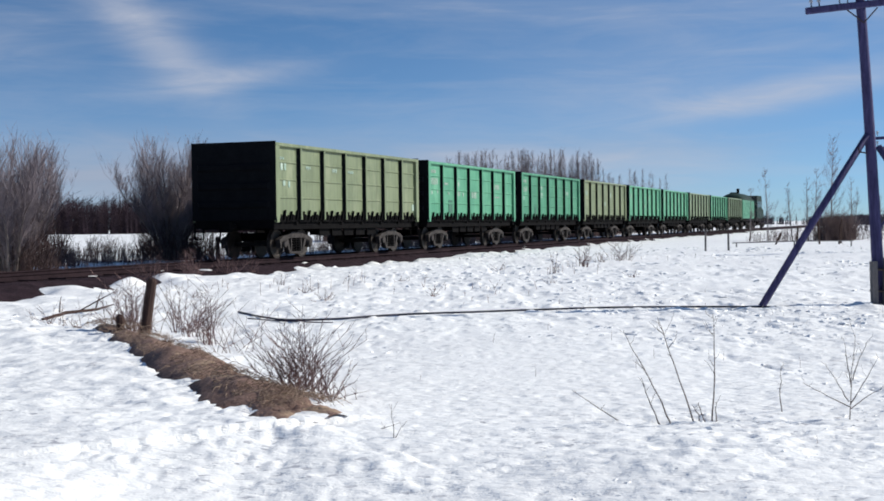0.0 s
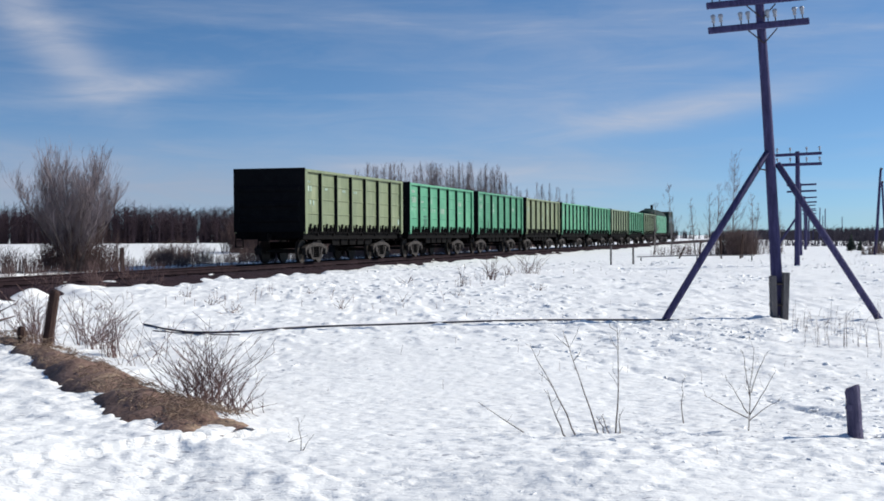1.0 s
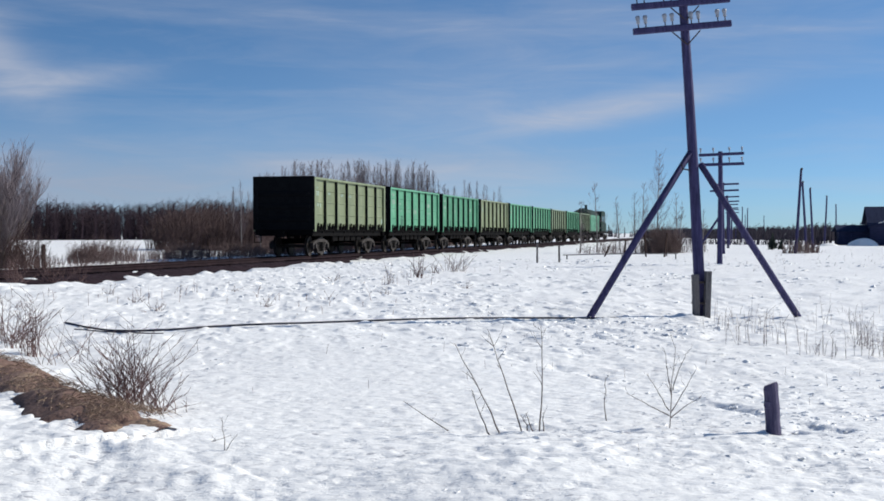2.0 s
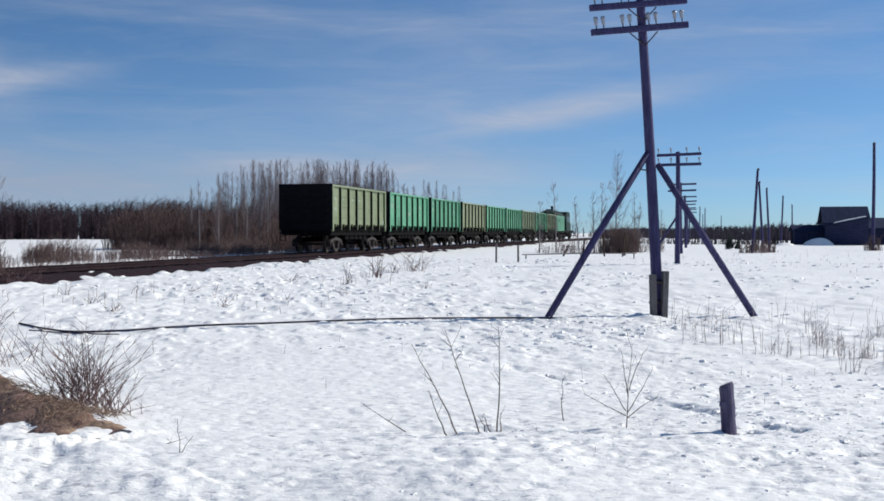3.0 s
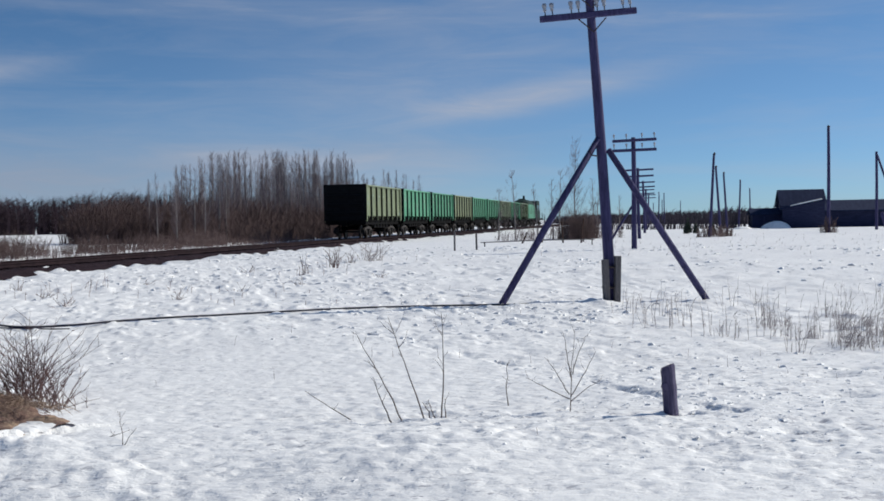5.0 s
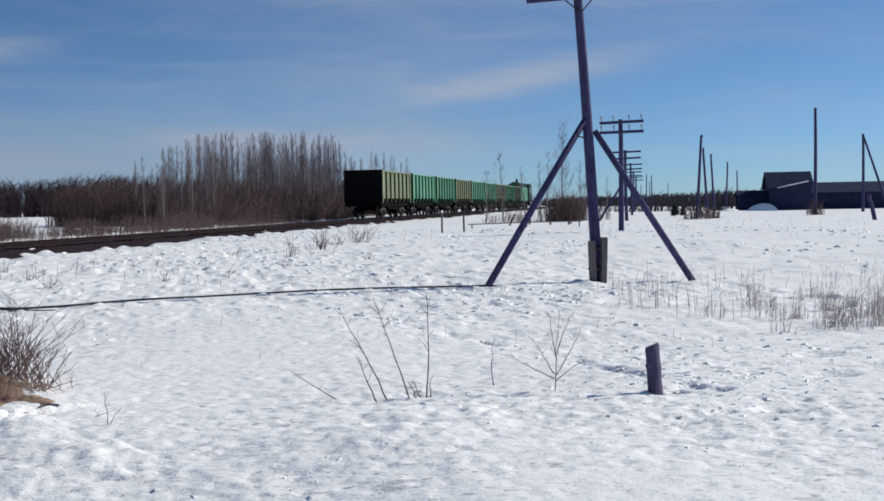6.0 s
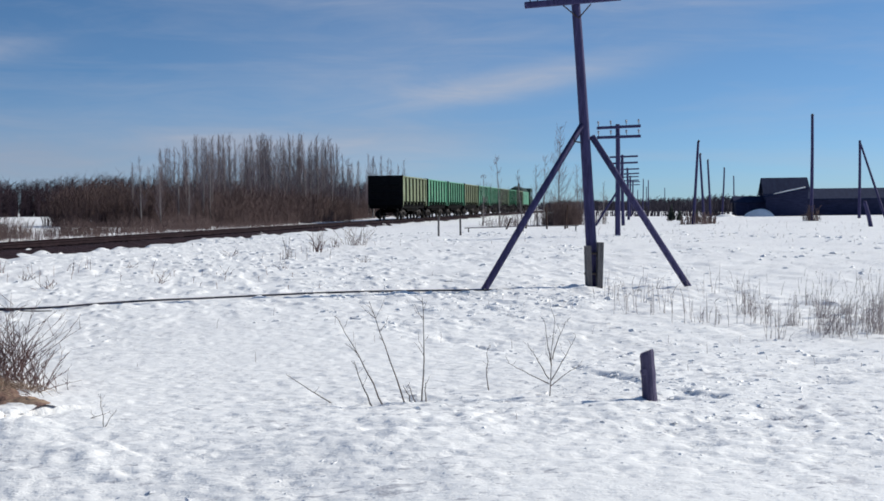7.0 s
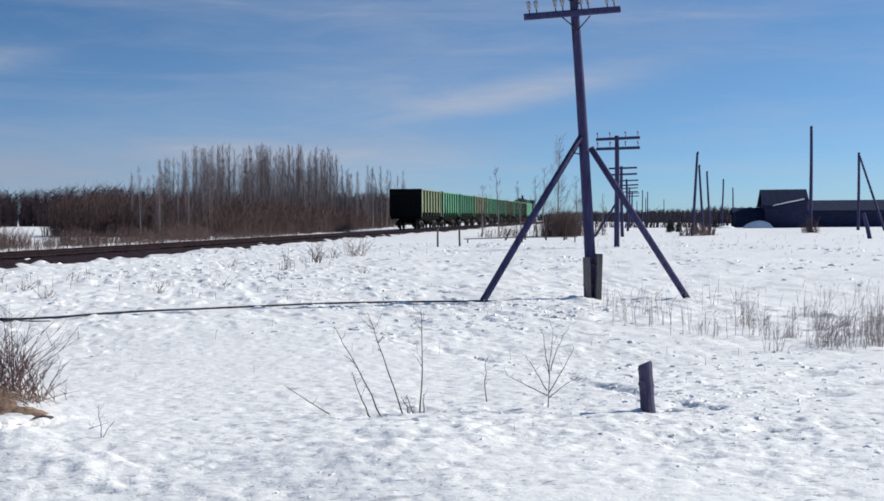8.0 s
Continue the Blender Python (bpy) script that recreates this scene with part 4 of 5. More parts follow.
def bare_pole(x, y, h, lean, r=0.11, label="slender bare wooden pole leaning over the snow field"):
    ob = thing("utility_pole", pose(x, y, height(x, y)), label, "pole", "bare poles on the field")
    part("pole", pole_shaft(h, r, r * 0.7, (lean, 0), 8, x), TAR_WOOD, ob, smooth=True)
    part("pole_cap", MB().lathe([(r * 0.8, -0.02), (r * 0.8, 0.04), (0.0, 0.12)], (lean, 0, h), 8), IRON, ob)
    return ob


def old_bush(name, x, y, n, h, spread, mat, label, thick=0.006, sub=3, category="bush", seed=0, droop=0.15):
    """A clump of bare shoots, each a bent tapered stem with side twigs."""
    r = random.Random(seed)
    ob = thing(name, pose(x, y, height(x, y)), label, category)
    twigs = MB()
    for i in range(n):
        a, lean, hh = r.uniform(0, 6.283), r.uniform(0.05, 1) ** 1.0, h * r.uniform(0.35, 1.05)
        px, py = r.gauss(0, spread * 0.22), r.gauss(0, spread * 0.22)
        pts = []
        for j in range(5):
            t = j / 4
            out = spread * lean * (t ** 1.2)
            pts.append(Vector((px + math.cos(a) * out + r.gauss(0, 0.012) * t, py + math.sin(a) * out + r.gauss(0, 0.012) * t, -0.08 + hh * (t - droop * lean * t * t))))
        part("stem", MB().tube(pts, [thick, thick * 0.85, thick * 0.7, thick * 0.5, thick * 0.25], 4, False), mat, ob)
        for _ in range(sub):
            j = r.randint(1, 3)
            q = pts[j].lerp(pts[j + 1], r.random())
            b, ln = a + r.uniform(-1.4, 1.4), hh * r.uniform(0.12, 0.35)
            mid = q + Vector((math.cos(b) * ln * 0.4, math.sin(b) * ln * 0.4, ln * 0.35))
            twigs.tube([q, mid, mid + Vector((math.cos(b) * ln * 0.3, math.sin(b) * ln * 0.3, ln * r.uniform(0.1, 0.5)))], [thick * 0.5, thick * 0.4, thick * 0.2], 3, False)
    tagged(part("twig_spray", twigs, mat, ob), kind="stuff")
    return ob


# bare poles that recede over the field and stand by the village
for x, y, h, lean in ((33.05, 75.5, 5.2, 0.45), (39.2, 87.6, 4.9, -0.25), (45.4, 100.2, 4.9, -0.2), (56.3, 121.6, 4.9, 0.25), (75.2, 159, 4.9, 0.0)):
    bare_pole(x, y, h, lean)
bare_pole(44.45, 81.5, 7.3, 0.12, 0.14, "tall bare wooden pole with brush at its foot")
for x, y, h in ((68.6, 175, 4.9), (70.6, 178, 4.8), (90, 228, 4.6), (101, 246, 4.6), (94, 243, 4.2)):
    bare_pole(x, y, h, 0.1, 0.1, "far slender bare wooden pole")


def raking_pole():
    x, y = 55.0, 93.2
    ob = thing("braced_pole", pose(x, y, height(x, y)), "bare wooden pole with one raking strut", "pole")
    part("pole", pole_shaft(6.2, 0.13, 0.1, (0.05, 0), 8), TAR_WOOD, ob)
    part("strut", MB().tube([(-0.8, -5.2, -0.1), (0.08, -0.1, 5.9)], [0.1, 0.08], 8), TAR_WOOD, ob)


raking_pole()


def leaning_stake():
    x, y = 36.8, 61.0
    ob = thing("leaning_stake", pose(x, y, height(x, y)), "thick dark stake leaning in the snow of the field", "post")
    part("post", MB().tube([(0.05, 0, -0.3), (-0.16, 0, 0.6), (-0.38, 0, 1.32), (-0.39, 0, 1.36)], [0.12, 0.11, 0.10, 0.06], 9), TAR_WOOD, ob)


leaning_stake()


# ---- posts and stump ----
def stump_post():
    x, y = 4.03, 9.54
    ob = thing("stump_post", pose(x, y, height(x, y) - 0.02), "weathered dark wooden post stump frozen into the snow", "post")
    mb = MB()
    n, rows = 14, [(-0.15, 0.062, 0.02), (0.0, 0.060, 0.012), (0.12, 0.056, 0.004), (0.22, 0.058, 0.0), (0.30, 0.054, -0.006), (0.375, 0.055, -0.012), (0.40, 0.048, -0.014)]
    for z, rr, dx in rows:
        for k in range(n):
            a = 2 * math.pi * k / n
            q = rr * (1 + 0.10 * math.sin(3 * a + 1) + 0.05 * noise.noise((a * 2, z * 9, 4)))
            mb.v.append((q * math.cos(a) + dx, q * math.sin(a), z + (0.02 * math.sin(a + 2) if z > 0.3 else 0)))
    mb.f = [(e * n + k, e * n + (k + 1) % n, (e + 1) * n + (k + 1) % n, (e + 1) * n + k) for e in range(len(rows) - 1) for k in range(n)] + [tuple(range((len(rows) - 1) * n, len(rows) * n))]
    part("post", mb, STUMP_WOOD, ob)
    part("knot", MB().lathe([(0.03, -0.02), (0.022, 0.015), (0.0, 0.02)], (-0.058, -0.03, 0.24), 7, "y"), STUMP_WOOD, ob)


stump_post()


def fence_post(x, y, h, r, lean, mat, label):
    ob = thing("fence_post", pose(x, y, height(x, y), lean, lean * 0.6, 20 * x), label, "post", "posts in the snow")
    mb = MB().tube([(0, 0, -0.25), (0.004, 0, h * 0.5), (0, 0.004, h - 0.03), (0, 0, h)], [r, r * 0.96, r * 0.92, r * 0.7], 8)
    part("post", mb, mat, ob)
    return ob


fence_post(12.05, 54.1, 0.82, 0.045, 0, GREY_WOOD, "thin grey wooden fence post in snow")
fence_post(12.95, 53.8, 0.72, 0.045, 1, GREY_WOOD, "thin grey wooden fence post in snow")
for x, y, h, ln in ((20.0, 68, 0.9, 4), (20.9, 67, 1.2, -3), (21.6, 66, 1.0, 5), (18.6, 67, 0.7, 25), (22.7, 69, 1.3, 2)):
    fence_post(x, y, h, 0.05, ln, BROWN_WOOD, "old leaning fence post by the brush")
fence_post(-7.45, 47.8, 1.0, 0.09, 2, BROWN_WOOD, "short dark post beside the track")


def fallen_rail():
    ob = thing("fallen_fence_rail", pose(17.5, 60.2, height(17.5, 60.2) + 0.1, 0, 0, 10), "thin grey fence rail on short supports above the snow", "fence rail")
    part("pole", MB().tube([(-3.0, 0, 0.12), (0, 0, 0.16), (3.2, 0.1, 0.14)], [0.024, 0.026, 0.02], 7), GREY_WOOD, ob)
    for x in (-2.8, 0.1, 3.0):
        part("support", MB().tube([(x, 0, -0.35), (x, 0, 0.14)], 0.03, 6), GREY_WOOD, ob)


fallen_rail()


def cable(path, r, label):
    """A cable that lies along a line on the snow, bridging its small holes."""
    pts = []
    for (ax, ay), (bx, by) in zip(path, path[1:]):
        n = max(2, int(math.hypot(bx - ax, by - ay) / 0.2))
        pts.extend((ax + (bx - ax) * i / n, ay + (by - ay) * i / n) for i in range(n))
    px, py = np.array(pts).T
    k = np.ones(9) / 9
    px, py = (np.convolve(np.pad(q, 4, "edge"), k, "valid") for q in (px, py))
    z = ground_height(px, py)
    pad = np.pad(z, 3, "edge")
    top = np.max([pad[i:i + len(z)] for i in range(7)], axis=0)
    top = np.convolve(np.pad(top, 4, "edge"), k, "valid")
    ob = part("fallen_cable", MB().tube([Vector(q) for q in zip(px, py, top + r * 0.6)], r, 6), CABLE, smooth=True)
    return tagged(ob, label, "cable")


cable([(-3.15, 21.9), (-2.4, 20.1), (-1.6, 19.3), (-1.0, 19.45), (-0.5, 19.9), (0.5, 20.85), (1.5, 21.05), (2.4, 21.45), (3.4, 21.6), (4.4, 21.9), (5.6, 21.7), (6.75, 21.45)], 0.017, "long dark cable lying across the snow")
cable([(-2.9, 20.6), (-2.3, 19.9), (-1.7, 19.2), (-0.9, 19.35)], 0.009, "short dark strand lying beside the long cable")


# ---- earth bank ----
def bank_point(t):
    i = min(int(t * (len(CREST) - 1)), len(CREST) - 2)
    u = t * (len(CREST) - 1) - i
    a, b = Vector(CREST[i]), Vector(CREST[i + 1])
    return a.lerp(b, u), (b - a).normalized()


def earth_bank():
    mb, n, m = MB(), 60, 14
    for e in range(n + 1):
        t = e / n
        c, d = bank_point(t)
        nx, ny = -d.y, d.x
        fat = math.sin(math.pi * min(1, max(0.0, 0.03 + 0.97 * t) ** 0.6)) ** 0.6 if t < 0.97 else 0.25
        wide, tall = 0.10 + 0.46 * fat, 0.04 + 0.09 * fat
        for k in range(m + 1):
            q = -1 + 2 * k / m
            bite = 1 + (0.15 + 0.3 * min(1, t * 5)) * noise.noise((t * 11, 3.0 if q > 0 else 7.0, 0.5)) + 0.25 * noise.noise((t * 31, 3.0 if q > 0 else 7.0, 4.5))
            x, y = c.x + nx * q * wide * bite, c.y + ny * q * wide * bite
            j = noise.noise((x * 1.7, y * 1.7, 2)) * 0.13 + noise.noise((x * 6, y * 6, 5)) * 0.035 + noise.noise((x * 17, y * 17, 9)) * 0.014
            z = height(c.x, c.y) + tall * (1 - q * q) - 0.03 - 0.16 * abs(q) ** 4 + j * (1.2 - abs(q))
            mb.v.append((x, y, z))
    mb.f = [(e * (m + 1) + k, (e + 1) * (m + 1) + k, (e + 1) * (m + 1) + k + 1, e * (m + 1) + k + 1) for e in range(n) for k in range(m)]
    ob = thing("earth_bank", Matrix(), "thawed brown earth bank matted with dead grass, edged by snow", "earth bank")
    part("soil", mb, EARTH, ob, smooth=True)
    straw = MB()
    r = random.Random(3)
    for _ in range(1300):
        t = r.uniform(0.05, 0.93)
        c, d = bank_point(t)
        q = r.uniform(-0.62, 0.62)
        x, y = c.x - d.y * q * 0.44, c.y + d.x * q * 0.44
        z = height(c.x, c.y) + 0.15 * (1 - q * q) - 0.03
        a, ln, up = r.gauss(math.atan2(-d.y, -d.x) + 0.5, 0.7), r.uniform(0.06, 0.2), r.uniform(-0.02, 0.03)
        p0 = Vector((x, y, z))
        p1 = p0 + Vector((math.cos(a) * ln * 0.5, math.sin(a) * ln * 0.5, up + 0.015))
        p2 = p0 + Vector((math.cos(a) * ln, math.sin(a) * ln, up - 0.03))
        straw.tube([p0, p1, p2], [0.003, 0.0025, 0.001], 3, False)
    tagged(part("dead_grass", straw, STRAW, ob, "matted straw-coloured dead grass"), kind="stuff")
    return ob


earth_bank()


def bank_post():
    c = Vector((-3.62, 17.0, 0))
    z = height(c.x, c.y)
    ob = thing("leaning_post", pose(c.x, c.y, z + 0.08, 0, 8, 0), "brown rotten wooden post leaning out of the earth bank", "post")
    part("post", MB().tube([(0, 0, -0.3), (0.0, 0, 0.3), (0.005, 0, 0.62), (0.005, 0.0, 0.66)], [0.075, 0.072, 0.068, 0.05], 9), BROWN_WOOD, ob)
    stub = thing("stub_post", pose(c.x - 0.25, c.y - 0.3, z + 0.03, 4, -3, 0), "short broken brown post stub on the earth bank", "post")
    part("post", MB().tube([(0, 0, -0.2), (0, 0, 0.22), (0.01, 0, 0.26)], [0.06, 0.055, 0.03], 8), BROWN_WOOD, stub)


bank_post()


def fallen_branch():
    x, y = -5.6, 21.4
    ob = thing("fallen_branch", pose(x, y, height(x, y) + 0.03, 0, 0, 62), "dark rotten branch lying in the snow behind the bank", "branch")
    limb = part("limb", MB().tube([(-0.9, 0, -0.02), (-0.3, 0.08, 0.05), (0.3, -0.05, 0.07), (0.9, 0.1, 0.12)], [0.03, 0.028, 0.022, 0.008], 7), BROWN_WOOD, ob)
    for x, dy, up in ((-0.5, 0.4, 0.22), (0.0, -0.35, 0.3), (0.35, 0.3, 0.25)):
        part("side_branch", MB().tube([(x, 0.02, 0.08), (x + 0.25, dy * 0.6, 0.08 + up * 0.6), (x + 0.45, dy, 0.08 + up)], [0.014, 0.01, 0.004], 5), BROWN_WOOD, limb)


fallen_branch()

# brush round the bank
old_bush("bush", -1.15, 11.8, 95, 0.78, 0.62, TWIG, "bare reddish-brown bush growing out of the earth bank", 0.005, 5, seed=11, droop=0.3)
old_bush("bush", -0.85, 11.2, 44, 0.44, 0.48, TWIG, "low bare reddish-brown bush beside the earth bank", 0.005, 3, seed=12)
old_bush("bush", -3.4, 18.2, 40, 0.85, 0.75, TWIG, "bare reddish-brown bush behind the leaning post", 0.006, 4, seed=13)
old_bush("bush", -4.3, 18.9, 34, 0.75, 0.7, TWIG, "bare reddish-brown bush behind the earth bank", 0.006, 4, seed=14)
old_bush("bush", -2.3, 15.4, 18, 0.7, 0.9, TWIG, "sparse bare brown bush on the snow", 0.005, 3, seed=15)
old_bush("bush", -5.4, 19.5, 24, 0.55, 0.8, TWIG, "sparse low brown bush on the snow", 0.005, 3, seed=16)
for i, (x, y, n, h) in enumerate(((-5.5, 36.6, 34, 0.95), (-6.1, 34.6, 30, 0.8), (-5.0, 37.9, 26, 0.7), (-6.9, 33.4, 22, 0.7))):
    old_bush("bush", x, y, n, h, 0.6, TWIG, "thin reddish-brown bush at the foot of the ballast", 0.007, 5, seed=140 + i)
old_bush("bush", -2.75, 16.6, 26, 0.85, 0.25, TWIG, "upright reddish bush next to a post", 0.006, 4, seed=18)
old_bush("bush", -4.0, 18.0, 30, 0.9, 0.4, TWIG, "upright reddish bush behind the earth bank", 0.0065, 4, seed=19)
old_bush("bush", -3.1, 17.4, 16, 0.62, 0.3, TWIG, "thin upright brown bush next to a post", 0.006, 3, seed=17)


# ---- saplings before the pole ----
def sapling(name, x, y, stems, label, thick=0.008, seed=0):
    """Stems given by lean in x, lean in y and length; each with a few side twigs."""
    r = random.Random(seed)
    ob = thing(name, pose(x, y, height(x, y)), label, "sapling", "saplings in the snow")
    for lx, ly, h, dx, *rise in stems:
        mb, pts = MB(), []
        bend = r.uniform(-0.03, 0.03)
        for j in range(8):
            t = j / 7
            pts.append(Vector((dx + lx * t + bend * math.sin(math.pi * t) + r.gauss(0, 0.004) * (j > 0), ly * t, (rise[0] if rise else -0.06) + (h + 0.06) * t * (1 - 0.05 * t))))
        stem = part("stem", mb.tube(pts, [thick * (1 - 0.72 * j / 7) for j in range(8)], 5), SAPLING, ob)
        spray = MB()
        for _ in range(int(2 + h * 8)):
            j = r.randint(3, 6)
            q, sgn, ln = pts[j].lerp(pts[j + 1], r.random()), r.choice((-1, 1)), r.uniform(0.03, 0.15) * (0.4 + h)
            mid = q + Vector((sgn * ln * 0.35, r.uniform(-0.4, 0.4) * ln, ln * r.uniform(0.2, 0.8)))
            spray.tube([q, mid, mid + Vector((sgn * ln * r.uniform(0.0, 0.3), 0, ln * r.uniform(0.1, 0.6)))], [thick * 0.3, thick * 0.24, thick * 0.12], 3, False)
        tagged(part("twig_spray", spray, SAPLING, stem), kind="stuff")
    return ob


sapling("sapling", 1.95, 9.92, [(-0.35, 0.1, 0.70, 0.0), (-0.29, 0.0, 0.86, 0.17), (-0.06, 0.0, 0.14, 0.20), (-0.07, 0.0, 0.13, 0.27), (-0.16, 0.05, 0.36, -0.08)], "clump of thin leaning bare saplings in snow", 0.0068, 5)
sapling("sapling", 2.24, 9.9, [(0.02, 0.0, 0.88, 0.0), (-0.02, 0.0, 0.16, 0.05)], "single thin upright bare sapling in snow", 0.0068, 6)
sapling("sapling", 1.65, 9.95, [(-0.47, 0.15, 0.27, 0.0)], "thin bare sapling bent low over the snow", 0.0060, 7)
sapling("sapling", 2.91, 10.3, [(-0.02, 0.0, 0.38, 0.0)], "small thin bare sapling in snow", 0.0056, 8)
sapling("sapling", 3.30, 9.87, [(0.05, 0.0, 0.70, 0.0), (0.22, 0.0, 0.32, 0.01, 0.12), (-0.18, 0.0, 0.26, 0.0, 0.14), (-0.36, 0.0, 0.14, 0.0, 0.10), (0.30, 0.1, 0.10, 0.01, 0.08), (-0.06, 0.0, 0.34, 0.02, 0.25), (0.12, 0.0, 0.26, 0.03, 0.3)], "small branching bare shrub in snow", 0.0048, 9)
sapling("sapling", -0.21, 9.48, [(-0.02, 0, 0.26, 0), (0.1, 0, 0.13, 0)], "small thin twig standing in snow", 0.0040, 10)
sapling("sapling", -0.50, 9.75, [(0.34, 0, 0.05, 0)], "thin twig lying over the snow", 0.0048, 12)


# ---- weeds ----
def weeds(name, places, n, h, label, mat=REED, thick=0.004, seed=0, fans=0.25):
    """Loose stands of dry stalks; places are x, y, reach in x, reach in y."""
    r = random.Random(seed)
    mb = MB()
    for x0, y0, wx, wy in places:
        for _ in range(n):
            x, y = r.gauss(x0, wx), r.gauss(y0, wy)
            z, hh, a = height(x, y), h * r.uniform(0.3, 1.0) ** 1.3, r.uniform(0, 6.28)
            lean = r.uniform(0.0, 0.35) * hh if r.random() < 0.78 else r.uniform(0.5, 1.0) * hh
            p1 = Vector((x + math.cos(a) * lean * 0.4, y + math.sin(a) * lean * 0.4, z + hh * 0.55))
            p2 = Vector((x + math.cos(a) * lean, y + math.sin(a) * lean, z + hh * r.uniform(0.85, 1.0)))
            mb.spike((x, y, z - 0.05), p1, thick, thick * 0.8)
            mb.spike(p1, p2, thick * 0.8, thick * 0.35)
            if r.random() < fans:
                for _ in range(3):
                    b, ln = r.uniform(0, 6.28), hh * 0.22
                    mb.spike(p1, p1 + Vector((math.cos(b) * ln, math.sin(b) * ln, ln * r.uniform(0.2, 0.9))), thick * 0.6, thick * 0.3)
    ob = new(name, mb.mesh(name, mat))
    return tagged(ob, label, "grass", kind="stuff")


CLUMPS = [(7.0 + 4.8 * rng.random() ** 0.8, 13.6 + 5.4 * rng.random() ** 1.3, 0.05 + 0.16 * rng.random(), 0.05 + 0.12 * rng.random()) for _ in range(58)]
weeds("dry_weeds", CLUMPS, 12, 0.5, "clumps of bleached dry weed stalks in snow", thick=0.0032, seed=21, fans=0.8)
weeds("dry_weeds", CLUMPS[::2] + [(8.9, 14.2, 0.15, 0.15), (9.3, 15.0, 0.2, 0.15)], 22, 0.24, "low matted tufts of bleached grass in snow", thick=0.003, seed=27, fans=0.9)
weeds("dry_weeds", [(8.75, 13.9, 0.10, 0.10), (9.0, 14.4, 0.12, 0.1)], 16, 0.85, "tall thin stalks at the edge of the weeds", thick=0.003, seed=28, fans=0.6)
weeds("dry_weeds", [(6.9, 16.6, 0.25, 0.2), (7.1, 15.2, 0.3, 0.25), (9.6, 21.5, 0.8, 0.8), (11.5, 21.4, 1.2, 0.9), (13.5, 24, 1.4, 1.4)], 26, 0.45, "sparse bleached weed stalks in snow", seed=22)
weeds("dry_weeds", [(3.5, 33.8, 0.5, 0.5), (4.9, 38.1, 0.35, 0.3), (6.6, 42, 0.9, 0.7), (-1.2, 30.0, 0.5, 0.5), (-3.0, 27.5, 0.9, 0.8), (-5.4, 29, 0.8, 0.6), (0.3, 28, 0.8, 0.6), (2.0, 24.5, 1.2, 0.8)], 9, 0.34, "sparse dry weed stalks on the snow beside the track", TWIG, 0.006, 23, 0.7)
weeds("dry_weeds", [(24, 62, 6, 6), (32, 66, 7, 6), (40, 72, 6, 5), (16, 45, 5, 5), (24, 50, 5, 5), (30, 56, 6, 5)], 30, 0.2, "scattered thin weeds over the far snow", REED, 0.008, 24, 0.6)
weeds("dry_weeds", [(5.5, 18.5, 2.0, 1.5), (3.0, 13, 2.5, 1.5), (7.0, 11.5, 1.6, 1.2), (1.0, 24, 3, 3)], 16, 0.14, "short dry stubble poking through snow", REED, 0.003, 25, 0.0)
for i, (x, y) in enumerate(((-4.5, 25.5), (-1.8, 24.5), (0.2, 25.8), (-3.2, 29.5), (-0.5, 31.2), (1.5, 27.5), (3.0, 29.6), (-6.2, 26.6), (-2.4, 27.0), (5.2, 31.5), (2.2, 36.0))):
    old_bush("bush", x, y, 12, 0.26 + 0.03 * (i % 4), 0.34, TWIG, "low tuft of dark dead stems on the snow", 0.006, 2, seed=100 + i)
old_bush("bush", 4.86, 38.1, 14, 0.95, 0.3, TWIG, "dark bare bush on the snow beside the track", 0.014, 2, seed=31)
old_bush("bush", 3.5, 33.8, 9, 0.75, 0.25, TWIG, "sparse bare bush on the snow beside the track", 0.009, 2, seed=32)
old_bush("bush", 6.6, 42.2, 26, 0.9, 0.7, TWIG, "low spreading bare bush on the snow beside the track", 0.009, 3, seed=33)
old_bush("bush", 5.8, 41.4, 12, 0.5, 0.4, TWIG, "small bare bush on the snow beside the track", 0.009, 2, seed=34)


